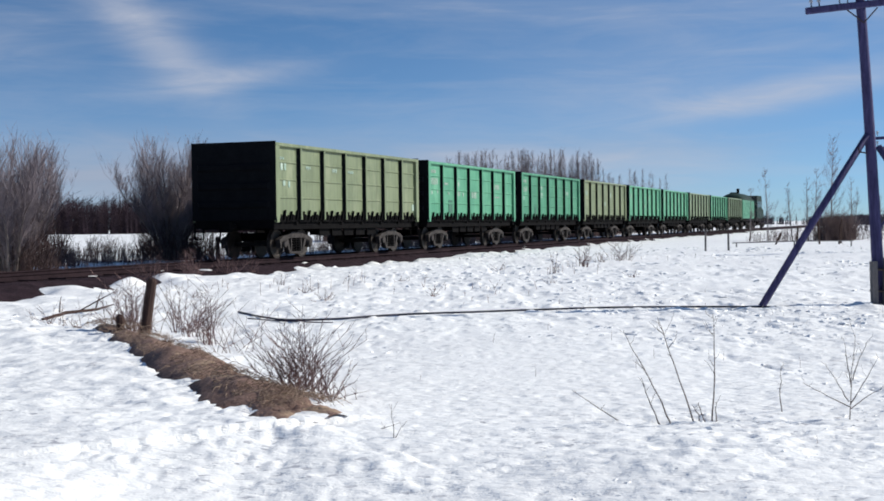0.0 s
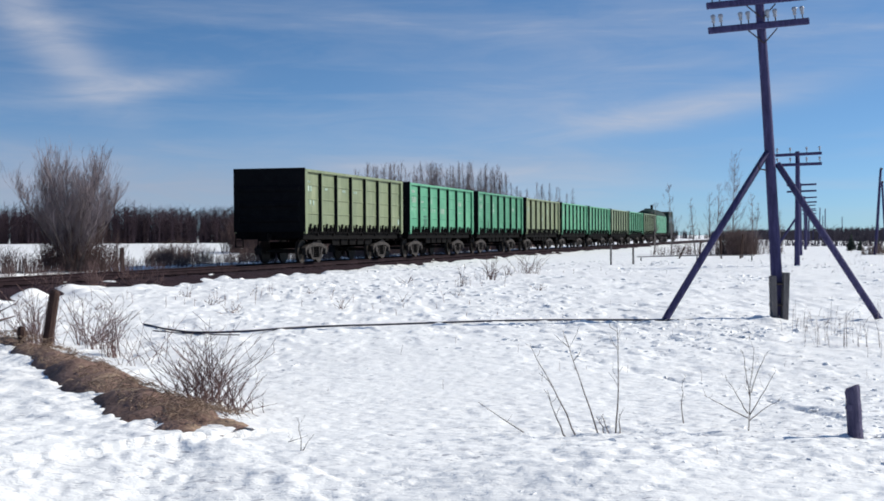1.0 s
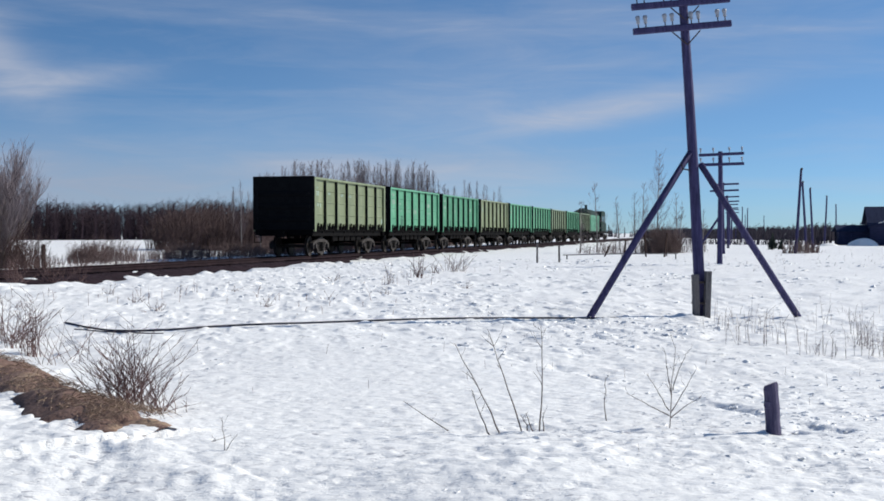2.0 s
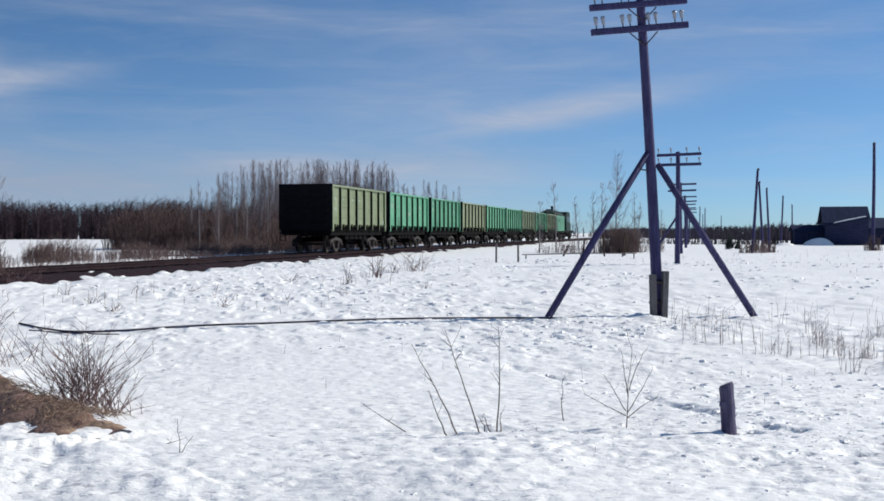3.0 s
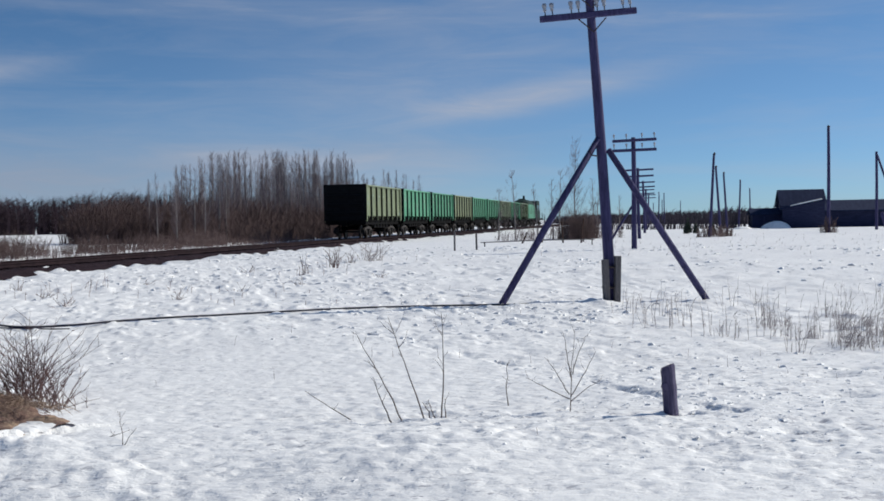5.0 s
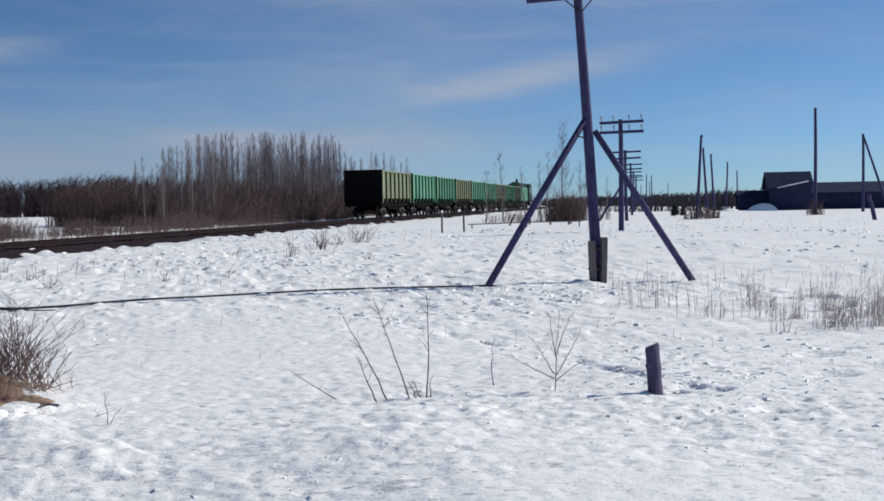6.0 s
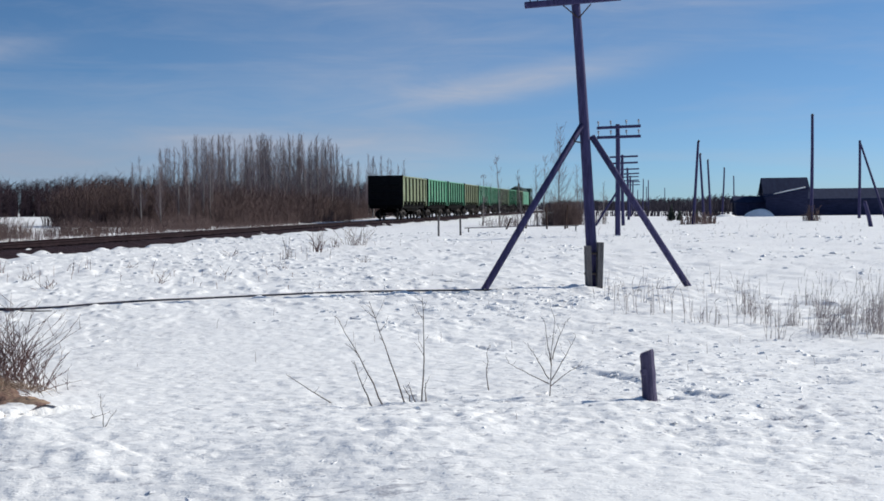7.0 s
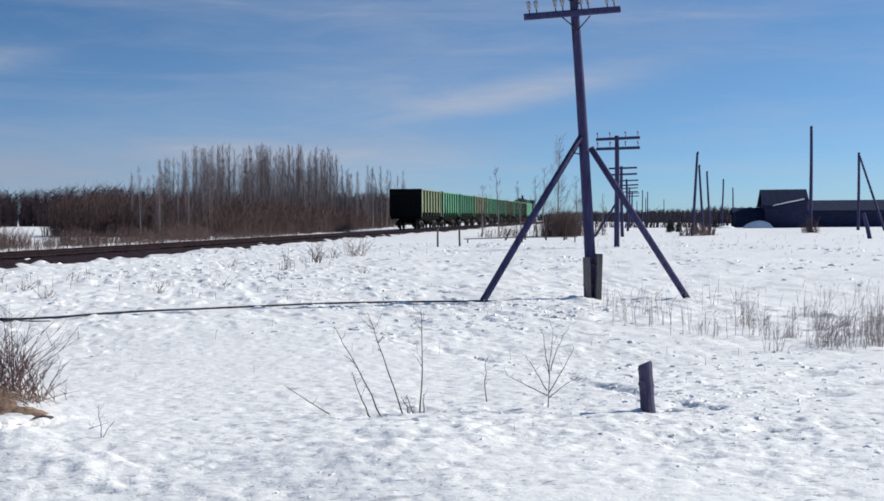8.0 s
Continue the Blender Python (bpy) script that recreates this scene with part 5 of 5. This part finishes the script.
# ---- trees ----
def willow(x, y, h, stems, fan, label, seed):
    """A fan of stems from one foot, each with many upswept shoots."""
    r = random.Random(seed)
    ob = thing("willow_tree", pose(x, y, height(x, y)), label, "tree")
    crown = MB()
    for i in range(stems):
        a, lean = 6.283 * i / stems + r.uniform(-0.3, 0.3), fan * (0.15 + 0.85 * r.random() ** 0.7)
        hh = h * r.uniform(0.74, 1.0) * (1 - 0.28 * (lean / fan) ** 2)
        c, s_ = math.cos(a), math.sin(a)
        pts = [Vector((c * (0.12 + lean * hh * t ** 1.15) + r.gauss(0, 0.05) * t, s_ * (0.12 + lean * hh * t ** 1.15) + r.gauss(0, 0.05) * t, -0.2 + (hh * (1 - 0.35 * lean) + 0.2) * t)) for t in (0, 0.17, 0.33, 0.5, 0.67, 0.84, 1)]
        part("trunk", MB().tube(pts, [0.075, 0.062, 0.05, 0.038, 0.026, 0.015, 0.005], 6, False), BARK, ob, smooth=True)
        for _ in range(54):
            t = r.uniform(1.2, 5.9)
            j = int(t)
            q, b, ln = pts[j].lerp(pts[j + 1], t - j), a + r.gauss(0, 1.5), h * r.uniform(0.12, 0.30)
            out = r.uniform(0.15, 0.5)
            m = q + Vector((math.cos(b) * ln * out, math.sin(b) * ln * out, ln * 0.5))
            tip = m + Vector((math.cos(b) * ln * out * 0.5, math.sin(b) * ln * out * 0.5, ln * 0.55))
            crown.spike(q, m, 0.011, 0.007)
            crown.spike(m, tip, 0.007, 0.0025)
            for _ in range(8):
                d, p, l2 = r.uniform(0, 6.283), q.lerp(tip, r.uniform(0.2, 0.95)), ln * r.uniform(0.2, 0.5)
                crown.spike(p, p + Vector((math.cos(d) * l2 * 0.45, math.sin(d) * l2 * 0.45, l2 * 0.85)), 0.005, 0.0025)
    tagged(part("crown", crown, CROWN, ob, "fine bare upswept twigs"), kind="stuff")
    return ob


willow(-9.1, 47.5, 4.3, 22, 0.62, "bare fan-shaped willow tree beside the track", 41)
willow(-11.5, 36.4, 3.8, 16, 0.68, "bare spreading willow tree beside the track", 42)
willow(-14.0, 46.0, 4.2, 11, 0.6, "bare multi-stemmed willow tree behind the track", 43)


def scrub(name, places, n, h, label, mat=SCRUB, thick=0.012, seed=0, twigs=5):
    """Dense low brush without separate plants."""
    r = random.Random(seed)
    mb = MB()
    for x0, y0, wx, wy, hk in places:
        px, py = np.array([[r.uniform(-1, 1) * wx + x0, r.uniform(-1, 1) * wy + y0] for _ in range(n)]).T
        for x, y, z in zip(px.tolist(), py.tolist(), ground_height(px, py).tolist()):
            dome = 1 - 0.42 * (((x - x0) / wx) ** 2 + ((y - y0) / wy) ** 2)
            hh, a = h * hk * dome * r.uniform(0.55, 1.0), r.uniform(0, 6.28)
            c, s_, lean = math.cos(a), math.sin(a), r.uniform(0.05, 0.5) * hh
            m = (x + c * lean * 0.4, y + s_ * lean * 0.4, z + hh * 0.5)
            t = (x + c * lean, y + s_ * lean, z + hh)
            mb.spike((x, y, z - 0.1), m, thick, thick * 0.75)
            mb.spike(m, t, thick * 0.75, thick * 0.3)
            for _ in range(twigs):
                b, ln, u = r.uniform(0, 6.28), hh * r.uniform(0.15, 0.35), r.uniform(-0.6, 0.9)
                q = (m[0] + (t[0] - m[0]) * u, m[1] + (t[1] - m[1]) * u, m[2] + (t[2] - m[2]) * u)
                mb.spike(q, (q[0] + math.cos(b) * ln * 0.7, q[1] + math.sin(b) * ln * 0.7, q[2] + ln * r.uniform(0.3, 1.0)), thick * 0.55, thick * 0.25)
    ob = new(name, mb.mesh(name, mat))
    return tagged(ob, label, "brush", kind="stuff")


scrub("scrub", [(*on_track(s, w).to_2d(), q, q * 0.8, k) for s, w, q, k in ((-13, 6.5, 1.2, 0.9), (-8, 6, 1.0, 0.8), (-4.5, 7, 1.3, 1.0), (-1.5, 5.8, 0.8, 0.7), (2.5, 6.6, 1.2, 0.9), (6.5, 6, 1.0, 1.0), (9.5, 8.5, 1.2, 0.9), (12.5, 5.6, 0.9, 0.7), (16, 6.8, 1.5, 1.05), (19.5, 9, 1.2, 0.8), (22, 6, 1.3, 0.85), (25.5, 7, 1.2, 0.75), (30, 6.4, 1.4, 0.95), (33, 6.8, 1.2, 0.8), (37.5, 6.5, 1.2, 0.8), (41, 7, 1.5, 1.0), (44, 8, 1.4, 1.0))],
      270, 1.2, "low rust-brown bare brush along the far side of the track", thick=0.009, seed=51, twigs=6)
scrub("scrub", [(-8.9, 47.6, 1.5, 1.2, 1.0), (-11.6, 36.9, 1.2, 1.0, 0.9), (-13.2, 37.5, 1.3, 1.0, 0.9), (-14.0, 46.2, 1.4, 1.2, 1.0)], 330, 2.3, "dense brown shoots round the willow stems", UNDERGROWTH, 0.012, 52, 5)


scrub("scrub", [(*on_track(-30 + 2.3 * i, 4.5 + 0.9 * math.sin(i * 2.3)).to_2d(), 1.5, 1.0, 0.75 + 0.25 * math.sin(i * 1.7)) for i in range(38)],
      95, 0.75, "low brown brush on the far shoulder of the track", thick=0.009, seed=53, twigs=5)


# birch grove on the far side of the track
def birch(name, h, seed, boughs=100, r0=0.085, spread=(0.18, 0.5)):
    r = random.Random(seed)
    ob = thing(name, Matrix(), "slender bare birch tree with pale trunk and upswept twigs", "tree", "birch grove beside the track")
    trunk, crown, pts = MB(), MB(), []
    for j in range(9):
        t = j / 8
        pts.append(Vector((0.12 * math.sin(2.2 * t + seed) * t, 0.1 * math.cos(1.7 * t + seed) * t, -0.3 + (h + 0.3) * t)))
    trunk.tube(pts, [r0 * (1 - 0.88 * j / 8) for j in range(9)], 6, False)
    for _ in range(boughs):
        t = r.uniform(0.16, 0.98)
        j = min(int(t * 8), 7)
        q, a, ln = pts[j].lerp(pts[j + 1], t * 8 - j), r.uniform(0, 6.283), h * r.uniform(0.07, 0.20) * (1.25 - t)
        c, s_, out = math.cos(a), math.sin(a), r.uniform(*spread)
        mid = q + Vector((c * ln * out, s_ * ln * out, ln * 0.55))
        tip = mid + Vector((c * ln * 0.25, s_ * ln * 0.25, ln * 0.7))
        crown.spike(q, mid, 0.011, 0.008)
        crown.spike(mid, tip, 0.008, 0.003)
        for _ in range(5):
            b, p, l2 = r.uniform(0, 6.283), mid.lerp(tip, r.uniform(-0.7, 0.8)), ln * r.uniform(0.25, 0.55)
            crown.spike(p, p + Vector((math.cos(b) * l2 * 0.7, math.sin(b) * l2 * 0.7, l2 * r.uniform(0.3, 0.9))), 0.006, 0.003)
    part("trunk", trunk, BIRCH, ob, smooth=True)
    tagged(part("crown", crown, BIRCHTWIG, ob, "bare grey-brown twigs"), kind="stuff")
    return ob


def birch_grove():
    r = random.Random(61)
    kinds = [birch("birch_tree", 7.6 + 0.5 * i, 60 + i) for i in range(6)]
    for i in range(225):
        while True:  # the grove thins out and sinks at both ends
            p = on_track(r.uniform(46, 152), 9 + 27 * r.random() ** 1.1)
            if p.x / p.y > -0.026 and r.random() < np.interp(p.x / p.y, [-0.026, 0.012, 0.02, 0.14, 0.16, 0.21], [0.5, 0.7, 1.0, 1.0, 0.6, 0.3]):
                break
        rise = float(np.interp(p.x / p.y, [-0.026, -0.012, 0.012, 0.02, 0.135, 0.15, 0.21], [0.030, 0.040, 0.045, 0.0545, 0.0545, 0.042, 0.035]))
        kind = i % 6
        m = pose(p.x, p.y, height(p.x, p.y), r.uniform(-2, 2), r.uniform(-2, 2), r.uniform(0, 360))
        ob = kinds[kind] if i < 6 else copy_thing(kinds[kind], m)
        ob.matrix_basis = m @ Matrix.Scale((rise * p.y + 1.0) * (0.60 + 0.48 * r.random() ** 0.7) / (7.6 + 0.5 * kind), 4)


birch_grove()
GROVE = [(*on_track(s, w).to_2d(), 3.4, 3.0, k) for s, w, k in
         ((53, 17, 1.4), (56, 20, 1.4), (50, 9, .8), (54, 14, 1.0), (58, 20, 1.2), (66, 22, 1.3), (76, 22, 1.3), (86, 22, 1.2), (56, 9, 1.2), (58, 15, 1.3), (62, 9, 1.1), (64, 15, 1.4), (68, 9, 1.2), (70, 16, 1.3), (74, 9, 1.1), (77, 15, 1.4), (81, 9, 1.1), (84, 15, 1.3), (88, 10, 1.1), (92, 16, 1.3), (96, 11, 1.1), (101, 16, 1.2), (106, 12, 1.0), (112, 16, 1.1), (118, 13, 1.0), (125, 16, 1.0), (133, 15, 1.0), (142, 16, 1.0), (150, 17, 0.9))]
scrub("scrub", GROVE, 420, 3.0, "dense dark brown undergrowth among the birches", UNDERGROWTH, 0.02, 62, 4)


# forest at the far edge of the fields
def far_forest(name, rows, label, mat, seed, twigs=34):
    r = random.Random(seed)
    mb = MB()
    for (x0, y0), (x1, y1), n, deep, h0, h1, thick in rows:
        dx, dy = x1 - x0, y1 - y0
        ln = math.hypot(dx, dy)
        for _ in range(n):
            t, b = r.random(), r.random() * deep
            x, y = x0 + dx * t - dy / ln * b, y0 + dy * t + dx / ln * b
            z = height(x, y)
            h = (h0 + (h1 - h0) * r.random() ** 1.5) * (0.8 + 0.25 * noise.noise((x * 0.03, y * 0.03, seed)) + 0.12 * noise.noise((x * 0.2, y * 0.2, seed)))
            mb.spike((x, y, z - 0.3), (x + r.gauss(0, 0.25), y, z + h), thick, thick * 0.15)
            for _ in range(twigs):
                q, a, l2 = z + h * r.uniform(0.02, 0.92), r.uniform(0, 6.28), h * r.uniform(0.12, 0.26)
                mb.spike((x, y, q), (x + math.cos(a) * l2 * 1.1, y + math.sin(a) * l2 * 0.8, q + l2 * r.uniform(0.4, 1.0)), thick * 0.25, thick * 0.07)
    ob = new(name, mb.mesh(name, mat))
    return tagged(ob, label, "forest", kind="stuff")


far_forest("far_forest", [((-130, 190), (60, 243), 3300, 34, 5.0, 8.2, 0.17)], "dense dark brown leafless forest edge beyond the snow field", FOREST, 71)
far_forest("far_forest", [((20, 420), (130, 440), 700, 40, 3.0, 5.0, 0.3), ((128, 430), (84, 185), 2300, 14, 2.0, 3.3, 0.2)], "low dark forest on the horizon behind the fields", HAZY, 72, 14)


# ---- brush and birch near the line, field spruces ----
def line_birches():
    made = []
    for x, y, h, seed in ((26.2, 81.5, 6.5, 81), (25.4, 82.4, 4.6, 82), (27.6, 82.0, 4.0, 83), (22.4, 82.5, 4.6, 84), (23.4, 80.5, 3.6, 85), (24.6, 81.0, 3.9, 86), (28.6, 84.0, 3.4, 87), (21.4, 83.0, 3.4, 88), (29.8, 83.0, 2.8, 89)):
        ob = birch("birch_tree", h, seed, 120 if h > 6 else 48, 0.05, (0.4, 0.95))
        ob.matrix_basis = pose(x, y, height(x, y), rng.uniform(-3, 3), rng.uniform(-3, 3))
        tagged(ob, "slender bare birch rising out of brush by the line", group="young birches by the line")


line_birches()
scrub("scrub", [(25.8, 80.0, 1.0, 1.2, 1.0), (26.6, 80.8, 0.9, 1.2, 0.95)], 420, 2.0, "dense rust-brown brush round the birch", SCRUB, 0.013, 85)
scrub("scrub", [(23.4, 79.0, 1.6, 1.4, 0.7), (21.4, 78.4, 1.3, 1.2, 0.45), (28.4, 82.0, 1.3, 1.2, 0.6)], 80, 2.0, "thin rust-brown brush beside the birches", SCRUB, 0.011, 87)
scrub("scrub", [(44.45, 81.4, 0.5, 0.4, 1.0), (33.2, 75.6, 0.8, 0.6, 0.9), (34.6, 76.8, 0.6, 0.5, 0.8)], 60, 1.2, "dark brush round the feet of the poles", SCRUB, 0.02, 86)


def small_spruce(x, y, h, seed):
    r = random.Random(seed)
    ob = thing("spruce_tree", pose(x, y, height(x, y)), "small dark green spruce standing in snow", "tree", "small spruces on the field")
    part("trunk", MB().tube([(0, 0, -0.1), (0, 0, h)], [0.05, 0.01], 6), BARK, ob)
    mb = MB()
    for _ in range(150):
        t, a = r.random() ** 0.8, r.uniform(0, 6.28)
        reach, z = 0.42 * h * (1 - t) * r.uniform(0.6, 1.1), h * (0.08 + 0.9 * t)
        c, s = math.cos(a), math.sin(a)
        mb.tube([(0, 0, z + 0.05), (c * reach * 0.6, s * reach * 0.6, z), (c * reach, s * reach, z - 0.10 * h * (1 - t))], [0.05, 0.06, 0.01], 3, False)
    tagged(part("needles", mb, SPRUCE, ob), kind="stuff")


for x, y, h in ((38.6, 92.2, 1.25), (39.6, 93.0, 0.8), (36.3, 82.3, 0.9), (37.2, 84.6, 1.1), (35.9, 81.6, 0.6)):
    small_spruce(x, y, h, int(x * 10))


# ---- village ----
def house(name, x, y, rz, wide, deep, wall_h, roof_h, label, wall=LOG_WALL, roof=SLATE, windows=2, chimney=False, sheds=0.25):
    ob = thing(name, pose(x, y, height(x, y) - 0.05, 0, 0, rz), label, "house" if windows else "shed", "buildings of the village")
    w, d = wide / 2, deep / 2
    for sgn in (-1, 1):
        mb = MB().bevelled((0, sgn * (d - 0.12), wall_h / 2), (wide, 0.24, wall_h), 0.05)
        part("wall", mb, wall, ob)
        mb = MB()
        mb.add([(sgn * (w - 0.1), -d + 0.25, 0), (sgn * (w - 0.1), d - 0.25, 0), (sgn * (w - 0.1), d - 0.25, wall_h), (sgn * (w - 0.1), 0, wall_h + roof_h), (sgn * (w - 0.1), -d + 0.25, wall_h),
                (sgn * (w - 0.3), -d + 0.25, 0), (sgn * (w - 0.3), d - 0.25, 0), (sgn * (w - 0.3), d - 0.25, wall_h), (sgn * (w - 0.3), 0, wall_h + roof_h), (sgn * (w - 0.3), -d + 0.25, wall_h)],
               [(0, 1, 2, 3, 4), (9, 8, 7, 6, 5), (0, 5, 6, 1), (1, 6, 7, 2), (2, 7, 8, 3), (3, 8, 9, 4), (4, 9, 5, 0)])
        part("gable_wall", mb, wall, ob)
        mb = MB()
        e, t = sheds, 0.12
        rise = roof_h * e / d
        mb.add([(-w - e, sgn * (d + e), wall_h - rise), (w + e, sgn * (d + e), wall_h - rise), (w + e, 0, wall_h + roof_h), (-w - e, 0, wall_h + roof_h),
                (-w - e, sgn * (d + e), wall_h - rise + t), (w + e, sgn * (d + e), wall_h - rise + t), (w + e, 0, wall_h + roof_h + t), (-w - e, 0, wall_h + roof_h + t)],
               [(0, 1, 2, 3), (4, 7, 6, 5), (0, 4, 5, 1), (1, 5, 6, 2), (0, 3, 7, 4)])
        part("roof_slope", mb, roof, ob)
    for i in range(windows):
        xx = -w + wide * (i + 0.7) / (windows + 0.4)
        win = part("window", MB().box((xx, -d - 0.02, wall_h * 0.55), (0.9, 0.06, 1.1)), PALE_BOARD, ob, "pale window surround")
        part("pane", MB().box((xx, -d - 0.04, wall_h * 0.55), (0.7, 0.05, 0.9)), GLASS, win)
    if chimney:
        part("chimney", MB().box((w * 0.4, 0.3, wall_h + roof_h + 0.3), (0.5, 0.5, 1.1)), LOG_WALL, ob)
    return ob


house("log_house", 64.9, 125, -20, 4.3, 5.0, 2.35, 1.55, "dark log house with a steep grey roof", windows=0, chimney=False)
house("log_barn", 70.0, 121.5, -24, 10.5, 7.0, 1.7, 1.0, "long dark log barn beside the house", windows=0)
house("log_barn", 80.0, 119.5, -24, 9.0, 6.0, 1.5, 0.7, "long low dark barn in shade", windows=0)
house("log_house", 95.5, 125, -30, 9.0, 7.0, 2.3, 2.2, "dark log house with a dark roof at the village edge", windows=2)
house("plank_shed", 61.6, 126.5, -18, 3.0, 3.0, 1.5, 0.5, "small dark plank shed", windows=0)
house("pale_shed", 85.5, 113.2, -30, 5.0, 2.2, 1.5, 0.15, "pale grey board shed in front of the barn", PALE_BOARD, SLATE, 0)
for x, y in ((66.5, 121.0), (60.3, 124)):
    fence_post(x, y, 1.2, 0.07, 2, LOG_WALL, "dark post beside the sheds")


def lean_to():
    """A board lean-to whose single slope carries a strip of old snow."""
    x, y = 61.3, 117.6
    ob = thing("lean_to_shed", pose(x, y, height(x, y) - 0.05, 0, 0, -27), "dark board lean-to shed with old snow along its sloping roof", "shed", "buildings of the village")
    for y0 in (-0.7, 0.6):
        part("wall", MB().prism([(-1.9, 0), (2.1, 0), (2.1, 2.75), (-1.9, 1.95)], y0, y0 + 0.12), LOG_WALL, ob)
    part("roof", MB().prism([(-2.2, 1.89), (2.2, 2.77), (2.2, 2.89), (-2.2, 2.01)], -0.95, 0.9), SLATE, ob)
    part("roof_snow", MB().prism([(-1.2, 2.215), (1.9, 2.835), (1.8, 2.93), (0.0, 2.57), (-1.1, 2.30)], -0.93, 0.5), SNOW, ob, "strip of old snow")


lean_to()


def snow_heap(x, y, rx, ry, h, seed):
    mb, n, m = MB(), 18, 7
    for e in range(m):
        t = e / (m - 1)
        for k in range(n):
            a = 2 * math.pi * k / n
            q = (1 - t ** 1.3) * (1 + 0.45 * noise.noise((math.cos(a) * 2, math.sin(a) * 2, seed + t)))
            mb.v.append((rx * q * math.cos(a), ry * q * math.sin(a), -0.25 + (h + 0.25) * math.sin(t * math.pi / 2)))
    mb.f = [(e * n + k, e * n + (k + 1) % n, (e + 1) * n + (k + 1) % n, (e + 1) * n + k) for e in range(m - 1) for k in range(n)] + [tuple(range((m - 1) * n, m * n))]
    ob = part("snow_heap", mb, SNOW, smooth=True, m=pose(x, y, height(x, y)))
    tagged(ob, "rounded heap of shovelled snow before the houses", "snow heap")


snow_heap(58.3, 117.0, 1.6, 1.3, 0.75, 1)
snow_heap(56.5, 121.0, 1.2, 1.0, 0.25, 2)
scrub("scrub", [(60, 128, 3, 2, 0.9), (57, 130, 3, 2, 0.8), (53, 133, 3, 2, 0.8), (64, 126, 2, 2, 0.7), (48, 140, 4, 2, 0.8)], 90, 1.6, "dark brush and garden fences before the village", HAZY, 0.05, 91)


# ---- sleepers, piece by piece ----
def sleepers():
    mb = MB()
    mb.bevelled((0, 0, 0), (2.7, 0.24, 0.16), 0.02)
    meshes = [mb.mesh("sleeper", SLEEPER)]
    r = random.Random(99)
    for i in range(300):
        s = -38 + i * 0.56
        p = on_track(s + r.uniform(-0.03, 0.03), r.uniform(-0.05, 0.05), -0.215 + r.uniform(-0.015, 0.015))
        ob = part("sleeper", meshes[0], SLEEPER, track)
        ob.matrix_basis = pose(p.x, p.y, p.z, 0, 0, -math.degrees(TRACK_A) + r.uniform(-1, 1))


sleepers()


# ---- what moves ----
RIDE = [(0.0, 0.0), (0.5, 5.16), (1.0, 10.34), (1.5, 15.54), (2.0, 20.72), (2.5, 25.9), (3.0, 31.0), (3.5, 35.95), (4.0, 40.6), (4.5, 45.2), (5.0, 50.3), (5.5, 55.4), (6.0, 60.5), (6.5, 65.7), (7.0, 70.9), (7.5, 76.05), (8.0, 81.2)]


def motions():
    heading = 90 - math.degrees(TRACK_A)
    for ob, s0 in TRAIN:
        rows = []
        for t, s in RIDE:
            p = on_track(s0 + s)
            rows.append((t, pose(p.x, p.y, p.z, 0, 0, heading)))
        walk(ob, rows)
    ts, ss = [t for t, _ in RIDE], [s for _, s in RIDE]
    turns = [(i / 15, float(np.interp(i / 15, ts, ss)) / 0.478) for i in range(121)]
    for ws, x in WHEELSETS:
        walk(ws, [(t, pose(x, 0, 0.478, 0, math.degrees(a), 0)) for t, a in turns])


motions()
